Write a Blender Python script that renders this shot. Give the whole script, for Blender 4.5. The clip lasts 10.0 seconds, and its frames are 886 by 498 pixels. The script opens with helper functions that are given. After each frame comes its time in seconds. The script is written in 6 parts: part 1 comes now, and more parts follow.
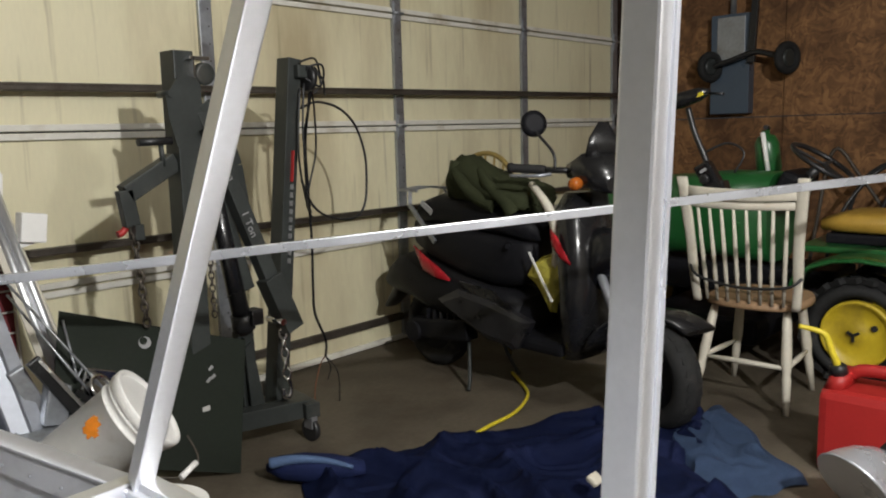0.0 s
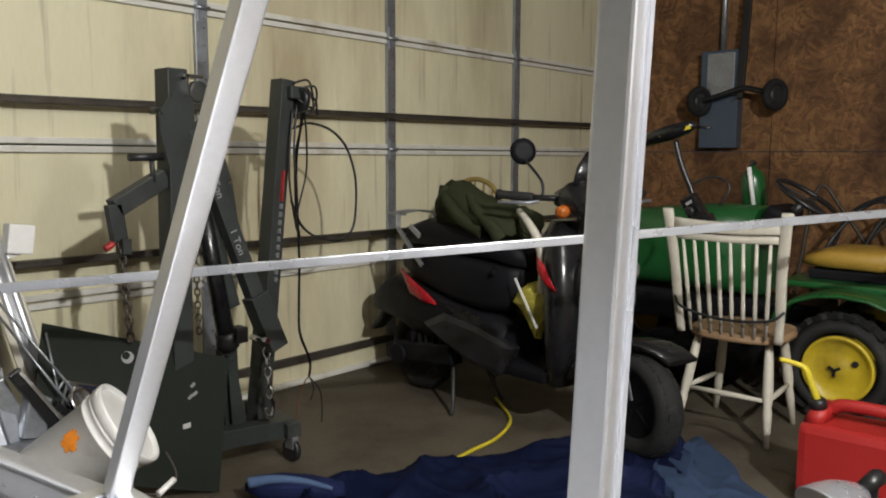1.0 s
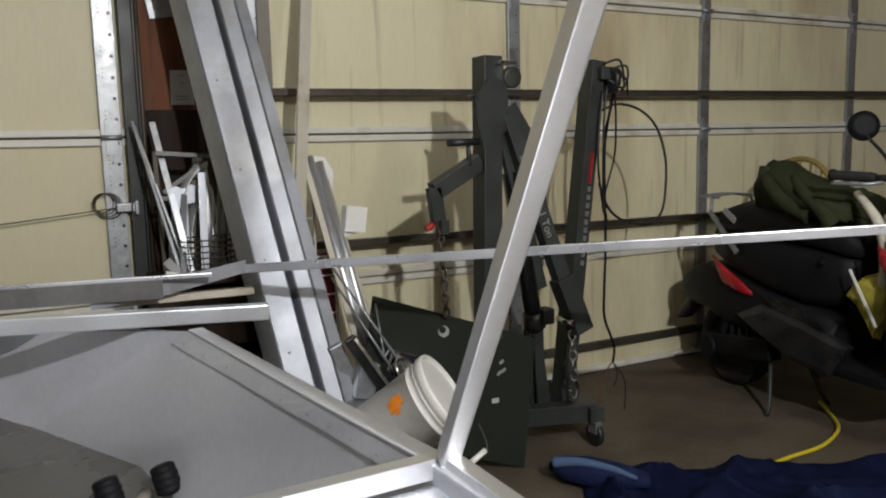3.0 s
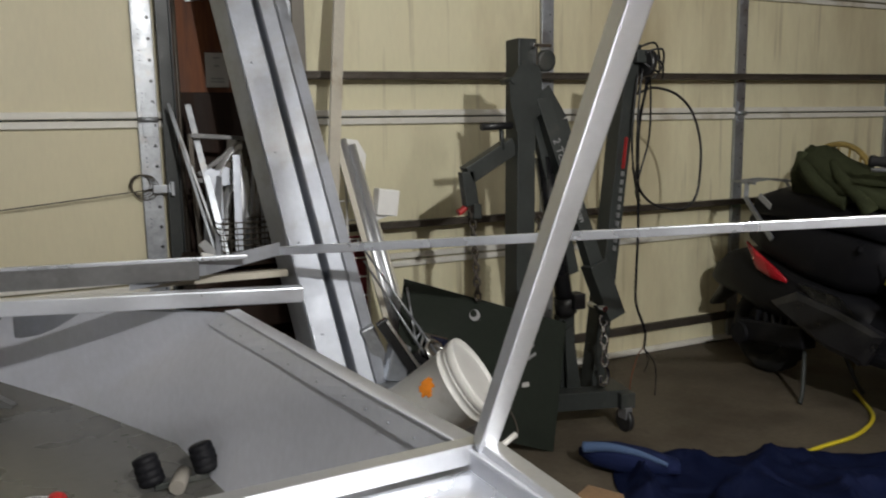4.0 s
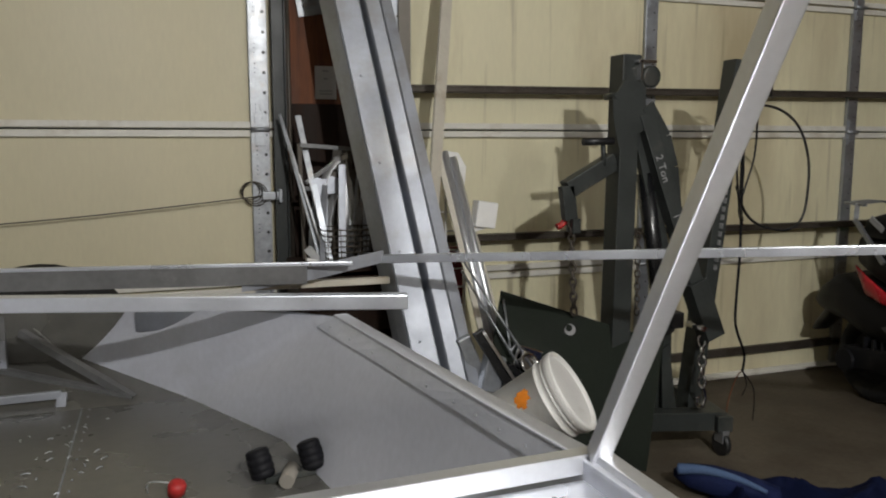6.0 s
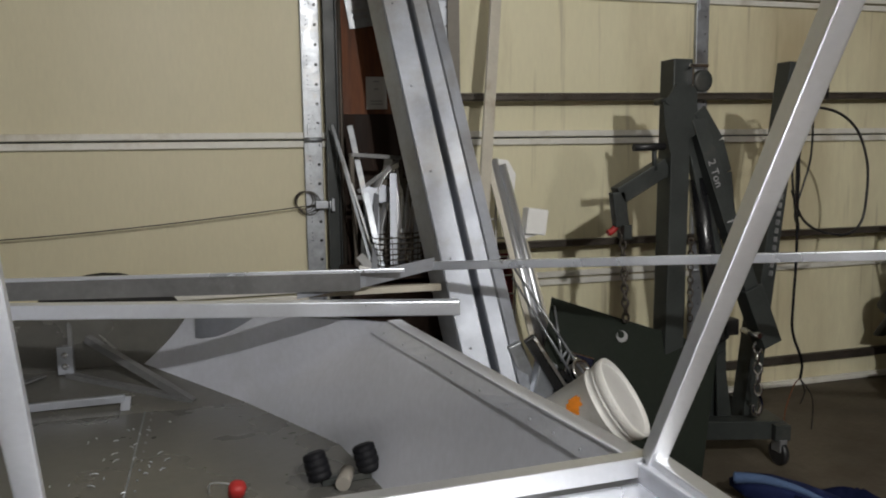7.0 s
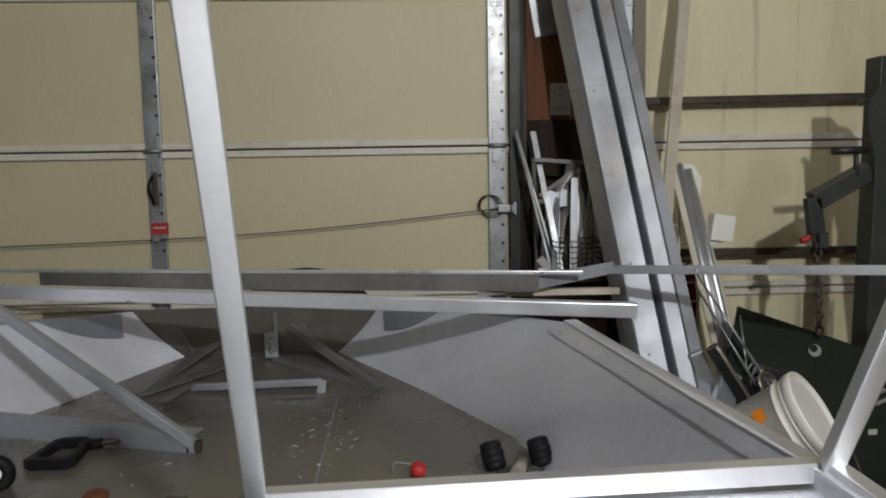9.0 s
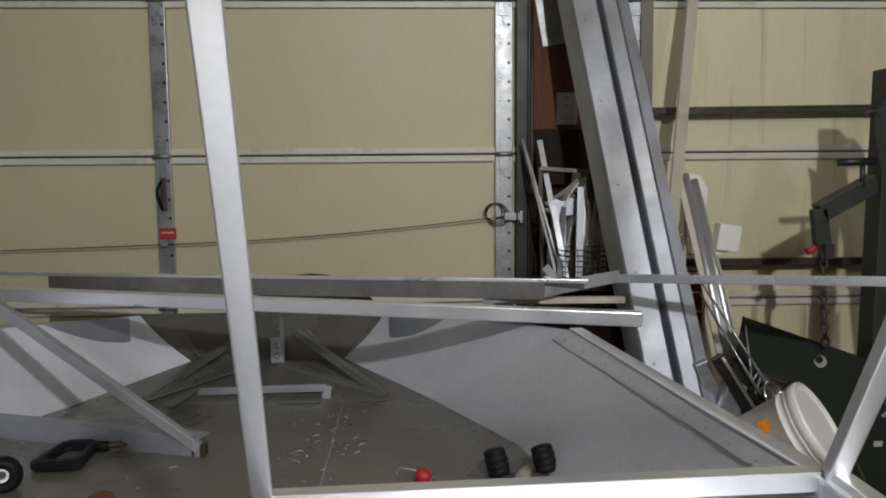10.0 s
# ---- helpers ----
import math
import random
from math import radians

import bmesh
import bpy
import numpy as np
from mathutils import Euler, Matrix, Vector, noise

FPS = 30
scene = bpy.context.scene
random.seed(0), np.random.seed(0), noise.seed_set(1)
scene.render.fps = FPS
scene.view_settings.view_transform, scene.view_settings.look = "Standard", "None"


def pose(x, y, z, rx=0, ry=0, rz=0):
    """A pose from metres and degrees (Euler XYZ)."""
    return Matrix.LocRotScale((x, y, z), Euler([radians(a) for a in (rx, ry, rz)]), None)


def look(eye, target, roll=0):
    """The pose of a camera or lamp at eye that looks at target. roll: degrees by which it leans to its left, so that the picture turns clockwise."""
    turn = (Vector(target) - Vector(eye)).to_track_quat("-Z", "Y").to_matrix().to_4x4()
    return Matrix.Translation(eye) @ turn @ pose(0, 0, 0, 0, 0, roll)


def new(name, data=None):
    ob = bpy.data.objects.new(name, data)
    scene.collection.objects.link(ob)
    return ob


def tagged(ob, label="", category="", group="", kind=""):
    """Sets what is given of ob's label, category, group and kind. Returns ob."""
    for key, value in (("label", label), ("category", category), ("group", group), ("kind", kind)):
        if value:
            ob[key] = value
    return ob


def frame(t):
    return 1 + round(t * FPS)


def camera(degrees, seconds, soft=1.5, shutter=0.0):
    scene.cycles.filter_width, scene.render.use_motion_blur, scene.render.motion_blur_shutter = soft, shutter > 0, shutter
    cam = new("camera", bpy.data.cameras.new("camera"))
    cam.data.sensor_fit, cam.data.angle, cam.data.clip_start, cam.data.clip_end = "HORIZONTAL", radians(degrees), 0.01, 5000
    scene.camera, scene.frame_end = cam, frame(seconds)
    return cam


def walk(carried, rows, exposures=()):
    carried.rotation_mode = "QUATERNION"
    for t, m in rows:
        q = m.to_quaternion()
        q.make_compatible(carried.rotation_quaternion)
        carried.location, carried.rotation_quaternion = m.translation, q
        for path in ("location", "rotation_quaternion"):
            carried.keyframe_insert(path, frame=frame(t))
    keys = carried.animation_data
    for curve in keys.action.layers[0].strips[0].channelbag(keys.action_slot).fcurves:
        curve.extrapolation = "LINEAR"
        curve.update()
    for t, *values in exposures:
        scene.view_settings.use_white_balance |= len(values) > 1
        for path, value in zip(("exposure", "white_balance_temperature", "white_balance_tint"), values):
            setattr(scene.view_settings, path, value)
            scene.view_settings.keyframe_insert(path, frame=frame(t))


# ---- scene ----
cam = camera(58.4, 10.0, soft=1.9, shutter=0.5)
PATH = [
    (0, (-0.282, -3.164, 1.18), (1.198, -1.851, 0.887), -1.6),
    (0.5, (-0.3, -3.179, 1.173), (1.205, -1.89, 0.9), 0.3),
    (1, (-0.289, -3.184, 1.178), (1.215, -1.886, 0.947), 0.2),
    (1.5, (-0.277, -3.192, 1.176), (1.179, -1.841, 0.941), -1.7),
    (2, (-0.285, -3.186, 1.187), (1.057, -1.721, 0.961), -1.8),
    (2.5, (-0.296, -3.153, 1.178), (0.76, -1.472, 0.937), -1.8),
    (2.7, (-0.299, -3.139, 1.173), (0.671, -1.407, 0.932), -1.8),
    (3.8, (-0.309, -3.132, 1.165), (0.578, -1.368, 0.846), -0.7),
    (4, (-0.315, -3.131, 1.175), (0.545, -1.351, 0.87), -1.0),
    (4.5, (-0.317, -3.131, 1.17), (0.463, -1.312, 0.884), -2.1),
    (5, (-0.329, -3.143, 1.17), (0.436, -1.32, 0.866), -1.9),
    (5.5, (-0.354, -3.139, 1.178), (0.368, -1.297, 0.885), -0.7),
    (7, (-0.388, -3.16, 1.176), (0.164, -1.254, 0.926), -0.8),
    (7.5, (-0.389, -3.166, 1.175), (0.123, -1.251, 0.909), -1.5),
    (8, (-0.385, -3.164, 1.174), (0.099, -1.242, 0.908), -1.7),
    (8.5, (-0.387, -3.205, 1.177), (-0.097, -1.24, 0.944), -1.7),
    (9, (-0.392, -3.231, 1.169), (-0.29, -1.246, 0.943), -1.0),
    (9.5, (-0.392, -3.243, 1.168), (-0.306, -1.256, 0.957), -0.6),
    (10, (-0.394, -3.242, 1.167), (-0.306, -1.254, 0.962), -0.5),
]
walk(cam, [(t, look(e, g, r)) for t, e, g, r in PATH], exposures=[(0, 0.50), (1.5, 0.50), (2.5, 0.24), (4, 0.09), (5.5, 0.01), (7, -0.08), (8.5, -0.16), (10, -0.22)])

# ---- light ----
world = bpy.data.worlds.new("world")
scene.world = world
world.use_nodes = True
world.node_tree.nodes["Background"].inputs[0].default_value = (0.9, 0.95, 1.0, 1)
world.node_tree.nodes["Background"].inputs[1].default_value = 0.02
CEIL = 2.74
LIGHT_SPOTS = [(0.22, -4.55, 2.50, 295), (1.52, -2.92, 2.50, 28)]
for lx, ly, lz, power in LIGHT_SPOTS:
    ld = bpy.data.lights.new("bulb_light", "POINT")
    ld.shadow_soft_size, ld.energy, ld.color = 0.045, power, (0.975, 0.97, 0.96)
    lo = new("bulb_light", ld)
    lo.location = (lx, ly, lz)

# ---- materials ----


def mat(name, color, rough=0.5, metal=0.0, var=0.15, scale=6.0, bump=0.0, fine=60.0, stretch=(1, 1, 1), dirt=None, dirt_at=0.6, coat=0.0, rvar=0.1, spec=0.5, streak=None):
    """A procedural surface: two scales of noise vary its colour and roughness, the fine one its relief; dirt blends in on broad stains."""
    m = bpy.data.materials.new(name)
    m.use_nodes = True
    nt = m.node_tree
    b = nt.nodes["Principled BSDF"]
    tc = nt.nodes.new("ShaderNodeTexCoord")
    mp = nt.nodes.new("ShaderNodeMapping")
    mp.inputs["Scale"].default_value = stretch
    nt.links.new(tc.outputs["Object"], mp.inputs[0])
    n1 = nt.nodes.new("ShaderNodeTexNoise")
    n1.inputs["Scale"].default_value, n1.inputs["Detail"].default_value = scale, 5
    n2 = nt.nodes.new("ShaderNodeTexNoise")
    n2.inputs["Scale"].default_value, n2.inputs["Detail"].default_value = fine, 3
    for n in (n1, n2):
        nt.links.new(mp.outputs[0], n.inputs["Vector"])
    mix = nt.nodes.new("ShaderNodeMath")
    mix.operation = "MULTIPLY_ADD"
    mix.inputs[1].default_value = 0.35
    nt.links.new(n2.outputs[0], mix.inputs[0])
    sc = nt.nodes.new("ShaderNodeMath")
    sc.operation = "MULTIPLY"
    sc.inputs[1].default_value = 0.65
    nt.links.new(n1.outputs[0], sc.inputs[0])
    nt.links.new(sc.outputs[0], mix.inputs[2])
    ramp = nt.nodes.new("ShaderNodeValToRGB")
    e = ramp.color_ramp.elements
    e[0].position, e[1].position = 0.3, 0.7
    e[0].color = (*[max(0.0, c * (1 - var)) for c in color], 1)
    e[1].color = (*[min(1.0, c * (1 + var)) for c in color], 1)
    nt.links.new(mix.outputs[0], ramp.inputs[0])
    out = ramp.outputs[0]
    if dirt:
        n3 = nt.nodes.new("ShaderNodeTexNoise")
        n3.inputs["Scale"].default_value, n3.inputs["Detail"].default_value, n3.inputs["Roughness"].default_value = scale * 0.6, 8, 0.65
        nt.links.new(mp.outputs[0], n3.inputs["Vector"])
        r3 = nt.nodes.new("ShaderNodeValToRGB")
        r3.color_ramp.elements[0].position, r3.color_ramp.elements[1].position = dirt_at - 0.08, dirt_at + 0.12
        nt.links.new(n3.outputs[0], r3.inputs[0])
        mx = nt.nodes.new("ShaderNodeMix")
        mx.data_type = "RGBA"
        mx.inputs[7].default_value = (*dirt, 1)
        nt.links.new(r3.outputs[0], mx.inputs[0])
        nt.links.new(out, mx.inputs[6])
        out = mx.outputs[2]
    if streak:
        ms = nt.nodes.new("ShaderNodeMapping")
        ms.inputs["Scale"].default_value = (16, 16, 0.9)
        nt.links.new(tc.outputs["Object"], ms.inputs[0])
        n4 = nt.nodes.new("ShaderNodeTexNoise")
        n4.inputs["Scale"].default_value, n4.inputs["Detail"].default_value = 1.0, 4
        nt.links.new(ms.outputs[0], n4.inputs["Vector"])
        r4 = nt.nodes.new("ShaderNodeValToRGB")
        r4.color_ramp.elements[0].position, r4.color_ramp.elements[1].position = 0.60, 0.78
        nt.links.new(n4.outputs[0], r4.inputs[0])
        m4 = nt.nodes.new("ShaderNodeMix")
        m4.data_type = "RGBA"
        m4.inputs[7].default_value = (*streak, 1)
        nt.links.new(r4.outputs[0], m4.inputs[0])
        nt.links.new(out, m4.inputs[6])
        out = m4.outputs[2]
    nt.links.new(out, b.inputs["Base Color"])
    rr = nt.nodes.new("ShaderNodeMapRange")
    rr.inputs[3].default_value, rr.inputs[4].default_value = max(0.03, rough - rvar), min(1.0, rough + rvar)
    rr.inputs[1].default_value, rr.inputs[2].default_value = 0.3, 0.7
    nt.links.new(n1.outputs[0], rr.inputs[0])
    nt.links.new(rr.outputs[0], b.inputs["Roughness"])
    b.inputs["Metallic"].default_value = metal
    b.inputs["Specular IOR Level"].default_value = spec
    if coat:
        b.inputs["Coat Weight"].default_value = coat
    if bump:
        bp = nt.nodes.new("ShaderNodeBump")
        bp.inputs["Strength"].default_value, bp.inputs["Distance"].default_value = bump, 0.01
        nt.links.new(mix.outputs[0], bp.inputs["Height"])
        nt.links.new(bp.outputs[0], b.inputs["Normal"])
    return m


def flake_board(name):
    """Pressed wood strands: stretched cells of mixed browns, turned by a coarse noise, with broad dark damp stains."""
    m = bpy.data.materials.new(name)
    m.use_nodes = True
    nt = m.node_tree
    b = nt.nodes["Principled BSDF"]
    tc = nt.nodes.new("ShaderNodeTexCoord")
    warp = nt.nodes.new("ShaderNodeTexNoise")
    warp.inputs["Scale"].default_value = 5.0
    add = nt.nodes.new("ShaderNodeVectorMath")
    add.operation = "MULTIPLY_ADD"
    add.inputs[1].default_value = (0.3, 0.3, 0.3)
    nt.links.new(tc.outputs["Object"], warp.inputs["Vector"])
    nt.links.new(warp.outputs["Color"], add.inputs[0])
    nt.links.new(tc.outputs["Object"], add.inputs[2])
    cells = []
    for k, scale in enumerate(((16, 16, 50), (16, 44, 18))):
        mp = nt.nodes.new("ShaderNodeMapping")
        mp.inputs["Scale"].default_value = scale
        mp.inputs["Rotation"].default_value = (0.5 - k * 1.1, 0, 0)
        vo = nt.nodes.new("ShaderNodeTexVoronoi")
        vo.inputs["Scale"].default_value = 1.0
        nt.links.new(add.outputs[0], mp.inputs[0])
        nt.links.new(mp.outputs[0], vo.inputs["Vector"])
        cells.append(vo)
    av = nt.nodes.new("ShaderNodeMix")
    av.data_type = "RGBA"
    av.inputs[0].default_value = 0.5
    nt.links.new(cells[0].outputs["Color"], av.inputs[6])
    nt.links.new(cells[1].outputs["Color"], av.inputs[7])
    bw = nt.nodes.new("ShaderNodeRGBToBW")
    nt.links.new(av.outputs[2], bw.inputs[0])
    ramp = nt.nodes.new("ShaderNodeValToRGB")
    e = ramp.color_ramp.elements
    e[0].position, e[1].position = 0.25, 0.78
    e[0].color, e[1].color = (0.13, 0.064, 0.028, 1), (0.30, 0.155, 0.066, 1)
    nt.links.new(bw.outputs[0], ramp.inputs[0])
    st = nt.nodes.new("ShaderNodeTexNoise")
    st.inputs["Scale"].default_value, st.inputs["Detail"].default_value, st.inputs["Roughness"].default_value = 1.7, 6, 0.6
    nt.links.new(tc.outputs["Object"], st.inputs["Vector"])
    sr = nt.nodes.new("ShaderNodeValToRGB")
    sr.color_ramp.elements[0].position, sr.color_ramp.elements[1].position = 0.47, 0.66
    nt.links.new(st.outputs[0], sr.inputs[0])
    mx = nt.nodes.new("ShaderNodeMix")
    mx.data_type = "RGBA"
    mx.inputs[7].default_value = (0.062, 0.029, 0.014, 1)
    nt.links.new(sr.outputs[0], mx.inputs[0])
    nt.links.new(ramp.outputs[0], mx.inputs[6])
    nt.links.new(mx.outputs[2], b.inputs["Base Color"])
    bp = nt.nodes.new("ShaderNodeBump")
    bp.inputs["Strength"].default_value, bp.inputs["Distance"].default_value = 0.25, 0.004
    nt.links.new(bw.outputs[0], bp.inputs["Height"])
    nt.links.new(bp.outputs[0], b.inputs["Normal"])
    b.inputs["Roughness"].default_value = 0.7
    b.inputs["Specular IOR Level"].default_value = 0.25
    return m


# Light balance in the paint: left door darkened, stained right door lightened.
CREAM_DIMMED = mat("dimmed_cream_paint", (0.61, 0.56, 0.385), 0.5, 0, 0.06, 1.6, 0.06, 90, (1, 1, 0.25), (0.53, 0.46, 0.30), 0.62)
CREAM_STAINED_LIT = mat("lit_stained_cream_paint", (0.74, 0.69, 0.475), 0.5, 0, 0.06, 1.6, 0.06, 90, (1, 1, 0.22), (0.47, 0.40, 0.25), 0.57, streak=(0.30, 0.25, 0.15))
SCUFFED = mat("scuffed_grey_plastic", (0.014, 0.014, 0.017), 0.36, 0, 0.4, 14, 0.06, 90, (1, 1, 1), (0.035, 0.034, 0.033), 0.62)
CREAM_RIB = mat("cream_rib_paint", (0.70, 0.68, 0.61), 0.45, 0, 0.08, 5, 0.03, 60, (1, 1, 1), (0.36, 0.30, 0.20), 0.64)
GALV = mat("galvanised_steel", (0.38, 0.40, 0.43), 0.45, 0.8, 0.22, 9, 0.04, 45, (1, 1, 1), (0.26, 0.24, 0.21), 0.62)
GALV_WHITE = mat("bright_galvanised_steel", (0.36, 0.375, 0.395), 0.42, 0.7, 0.3, 26, 0.03, 60, (1, 1, 1), (0.35, 0.33, 0.3), 0.63)
ALU = mat("brushed_aluminium", (0.74, 0.75, 0.775), 0.37, 0.85, 0.07, 3, 0.03, 120, (1, 1, 1), None, 0.6, 0, 0.07)
ALU_DULL = mat("dull_aluminium", (0.40, 0.42, 0.465), 0.48, 0.75, 0.14, 5, 0.03, 50, (1, 1, 1), (0.30, 0.29, 0.27), 0.64)
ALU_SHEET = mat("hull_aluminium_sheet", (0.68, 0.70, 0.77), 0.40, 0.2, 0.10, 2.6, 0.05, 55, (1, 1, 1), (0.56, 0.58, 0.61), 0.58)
ALU_FLOOR = mat("dull_floor_and_shaded_bow", (0.17, 0.166, 0.152), 0.28, 0.4, 0.14, 3, 0.05, 45, (1, 1, 1), (0.20, 0.19, 0.16), 0.58)
ALU_DARK = mat("oxidised_aluminium", (0.19, 0.19, 0.19), 0.5, 0.5, 0.25, 5, 0.05, 50, (1, 1, 1), (0.34, 0.34, 0.34), 0.66)
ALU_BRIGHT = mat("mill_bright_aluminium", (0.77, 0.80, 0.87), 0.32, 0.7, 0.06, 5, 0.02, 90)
OLD_STEEL = mat("grimy_steel", (0.085, 0.072, 0.058), 0.5, 0.5, 0.3, 8, 0.1, 60, (1, 1, 1), (0.045, 0.03, 0.02), 0.6)
DARK_STEEL = mat("dark_grey_painted_steel", (0.030, 0.034, 0.032), 0.45, 0.0, 0.25, 7, 0.05, 70, (1, 1, 1), (0.08, 0.074, 0.063), 0.66, spec=0.4)
PLATE_GREEN = mat("green_black_painted_steel", (0.013, 0.017, 0.012), 0.7, 0.0, 0.2, 5, 0.05, 60, (1, 1, 1), (0.025, 0.026, 0.022), 0.66, spec=0.15)
BLACK = mat("black_plastic", (0.016, 0.016, 0.017), 0.38, 0, 0.25, 8, 0.03, 90)
BLACK_SATIN = mat("grained_black_plastic", (0.009, 0.009, 0.011), 0.5, 0, 0.25, 6, 0.08, 120, (1, 1, 1), (0.025, 0.024, 0.023), 0.68, spec=0.12)
BLACK_GLOSS = mat("gloss_black_paint", (0.01, 0.01, 0.011), 0.26, 0, 0.2, 4, 0.02, 60, coat=0.25, rvar=0.08)
RUBBER = mat("tyre_rubber", (0.02, 0.02, 0.02), 0.75, 0, 0.3, 12, 0.15, 80, (1, 1, 1), (0.05, 0.045, 0.04), 0.62, spec=0.2)
CHROME = mat("chrome", (0.82, 0.82, 0.83), 0.1, 1.0, 0.04, 6, rvar=0.05)
CONCRETE = mat("oil_stained_concrete", (0.100, 0.083, 0.061), 0.66, 0, 0.3, 3.2, 0.14, 46, (1, 1, 1), (0.058, 0.046, 0.034), 0.55, spec=0.25)
PLYWOOD = flake_board("weathered_strand_board")
REDWOOD = mat("red_brown_wood", (0.14, 0.048, 0.018), 0.6, 0, 0.45, 10, 0.12, 60, (3, 3, 0.25), (0.05, 0.02, 0.01), 0.6, spec=0.3)
DARKWOOD = mat("dark_wood", (0.022, 0.012, 0.008), 0.65, 0, 0.4, 10, 0.12, 60, (3, 3, 0.3), spec=0.2)
PLASTER = mat("grey_wall_board", (0.24, 0.22, 0.19), 0.8, 0, 0.1, 2, 0.05, 40)
WHITE_PLASTIC = mat("white_plastic", (0.86, 0.85, 0.82), 0.4, 0, 0.06, 5, 0.02, 50, (1, 1, 1), (0.56, 0.52, 0.44), 0.68)
WHITE_PAINT = mat("worn_white_paint", (0.58, 0.54, 0.45), 0.5, 0, 0.1, 9, 0.05, 70, (1, 1, 1), (0.36, 0.27, 0.17), 0.67)
WHITE_WIRE = mat("white_coated_wire", (0.72, 0.70, 0.66), 0.4, 0, 0.1, 8)
GREEN = mat("tractor_green_paint", (0.012, 0.092, 0.022), 0.35, 0, 0.12, 4, 0.02, 60, (1, 1, 1), (0.03, 0.07, 0.025), 0.63, 0.3)
YELLOW = mat("tractor_yellow_paint", (0.52, 0.38, 0.02), 0.38, 0, 0.1, 5, 0.03, 60, (1, 1, 1), (0.28, 0.20, 0.03), 0.66)
SEAT_YELLOW = mat("faded_yellow_vinyl", (0.38, 0.23, 0.035), 0.5, 0, 0.15, 5, 0.05, 60)
YELLOW_HOSE = mat("yellow_rubber", (0.62, 0.50, 0.03), 0.45, 0, 0.1, 8)
RED_PLASTIC = mat("red_plastic", (0.38, 0.02, 0.018), 0.5, 0, 0.1, 5, 0.04, 90, (1, 1, 1), (0.28, 0.03, 0.025), 0.64)
RED = mat("red_reflector", (0.40, 0.012, 0.02), 0.25, 0, 0.12, 14)
DARK_RED = mat("dark_red_cloth", (0.16, 0.015, 0.02), 0.7, 0, 0.25, 10, 0.1)
ORANGE = mat("orange_lens", (0.42, 0.11, 0.015), 0.2, 0, 0.1, 20)
ORANGE_STICKER = mat("orange_sticker", (0.8, 0.25, 0.02), 0.5, 0, 0.2, 30)
NAVY = mat("navy_canvas", (0.009, 0.015, 0.056), 0.75, 0, 0.25, 6, 0.25, 140, (1, 1, 1), (0.03, 0.04, 0.12), 0.62, spec=0.15)
LIGHT_BLUE = mat("light_blue_lining", (0.072, 0.115, 0.215), 0.7, 0, 0.18, 6, 0.2, 110, spec=0.2)
OLIVE = mat("olive_canvas", (0.035, 0.04, 0.02), 0.85, 0, 0.3, 8, 0.3, 120, spec=0.1)
OCHRE = mat("ochre_wood", (0.28, 0.20, 0.06), 0.5, 0, 0.25, 12, 0.05, 60)
SEAT_WOOD = mat("worn_seat_wood", (0.32, 0.20, 0.11), 0.55, 0, 0.25, 10, 0.06, 60)
BLUE_GREY = mat("blue_grey_enamel", (0.06, 0.085, 0.12), 0.35, 0, 0.1, 4, 0.02, 60)
SIGN_WHITE = mat("card_white", (0.48, 0.47, 0.45), 0.6, 0, 0.06, 8)
PRINT = mat("faint_grey_print", (0.30, 0.30, 0.29), 0.7)
DECAL = mat("pale_grey_decal", (0.30, 0.30, 0.30), 0.6)
BAG = mat("olive_yellow_plastic", (0.42, 0.37, 0.06), 0.4, 0, 0.2, 9, 0.1, 40)
DECAL_RED = mat("red_decal", (0.45, 0.03, 0.03), 0.5)
LAMP_WHITE = mat("white_enamel", (0.8, 0.8, 0.78), 0.4)
CEILING = mat("white_ceiling_board", (0.42, 0.40, 0.36), 0.8, 0, 0.05, 2)
GLOW = bpy.data.materials.new("lit_diffuser")
GLOW.use_nodes = True
GLOW.node_tree.nodes["Principled BSDF"].inputs["Emission Color"].default_value = (1.0, 0.95, 0.85, 1)
GLOW.node_tree.nodes["Principled BSDF"].inputs["Emission Strength"].default_value = 12
GLASS = bpy.data.materials.new("clear_lens")
GLASS.use_nodes = True
GLASS.node_tree.nodes["Principled BSDF"].inputs["Transmission Weight"].default_value = 0.9
GLASS.node_tree.nodes["Principled BSDF"].inputs["Roughness"].default_value = 0.08

# ---- builders ----
V = Vector


def box(bm, c, s, m=None, bev=0.0):
    """A box of size s at c, turned by m about its middle."""
    t = Matrix.Translation(c) @ (m.to_4x4() if m else Matrix()) @ Matrix.Diagonal((*s, 1))
    r = bmesh.ops.create_cube(bm, size=1, matrix=t)
    if bev:
        es = list({e for v in r["verts"] for e in v.link_edges})
        bmesh.ops.bevel(bm, geom=es, offset=bev, segments=2, affect="EDGES", profile=0.6)
    return bm


def frame_of(a, b, up=(0, 0, 1)):
    z = (V(b) - V(a)).normalized()
    x = V(up).cross(z)
    if x.length < 1e-4:
        x = V((1, 0, 0)).cross(z)
    x.normalize()
    return Matrix((x, z.cross(x), z)).transposed()


def beam(bm, a, b, w, h, up=(0, 0, 1), bev=0.002):
    """A square bar from a to b: w across, h along up."""
    return box(bm, (V(a) + V(b)) / 2, (w, h, (V(b) - V(a)).length), frame_of(a, b, up), bev)


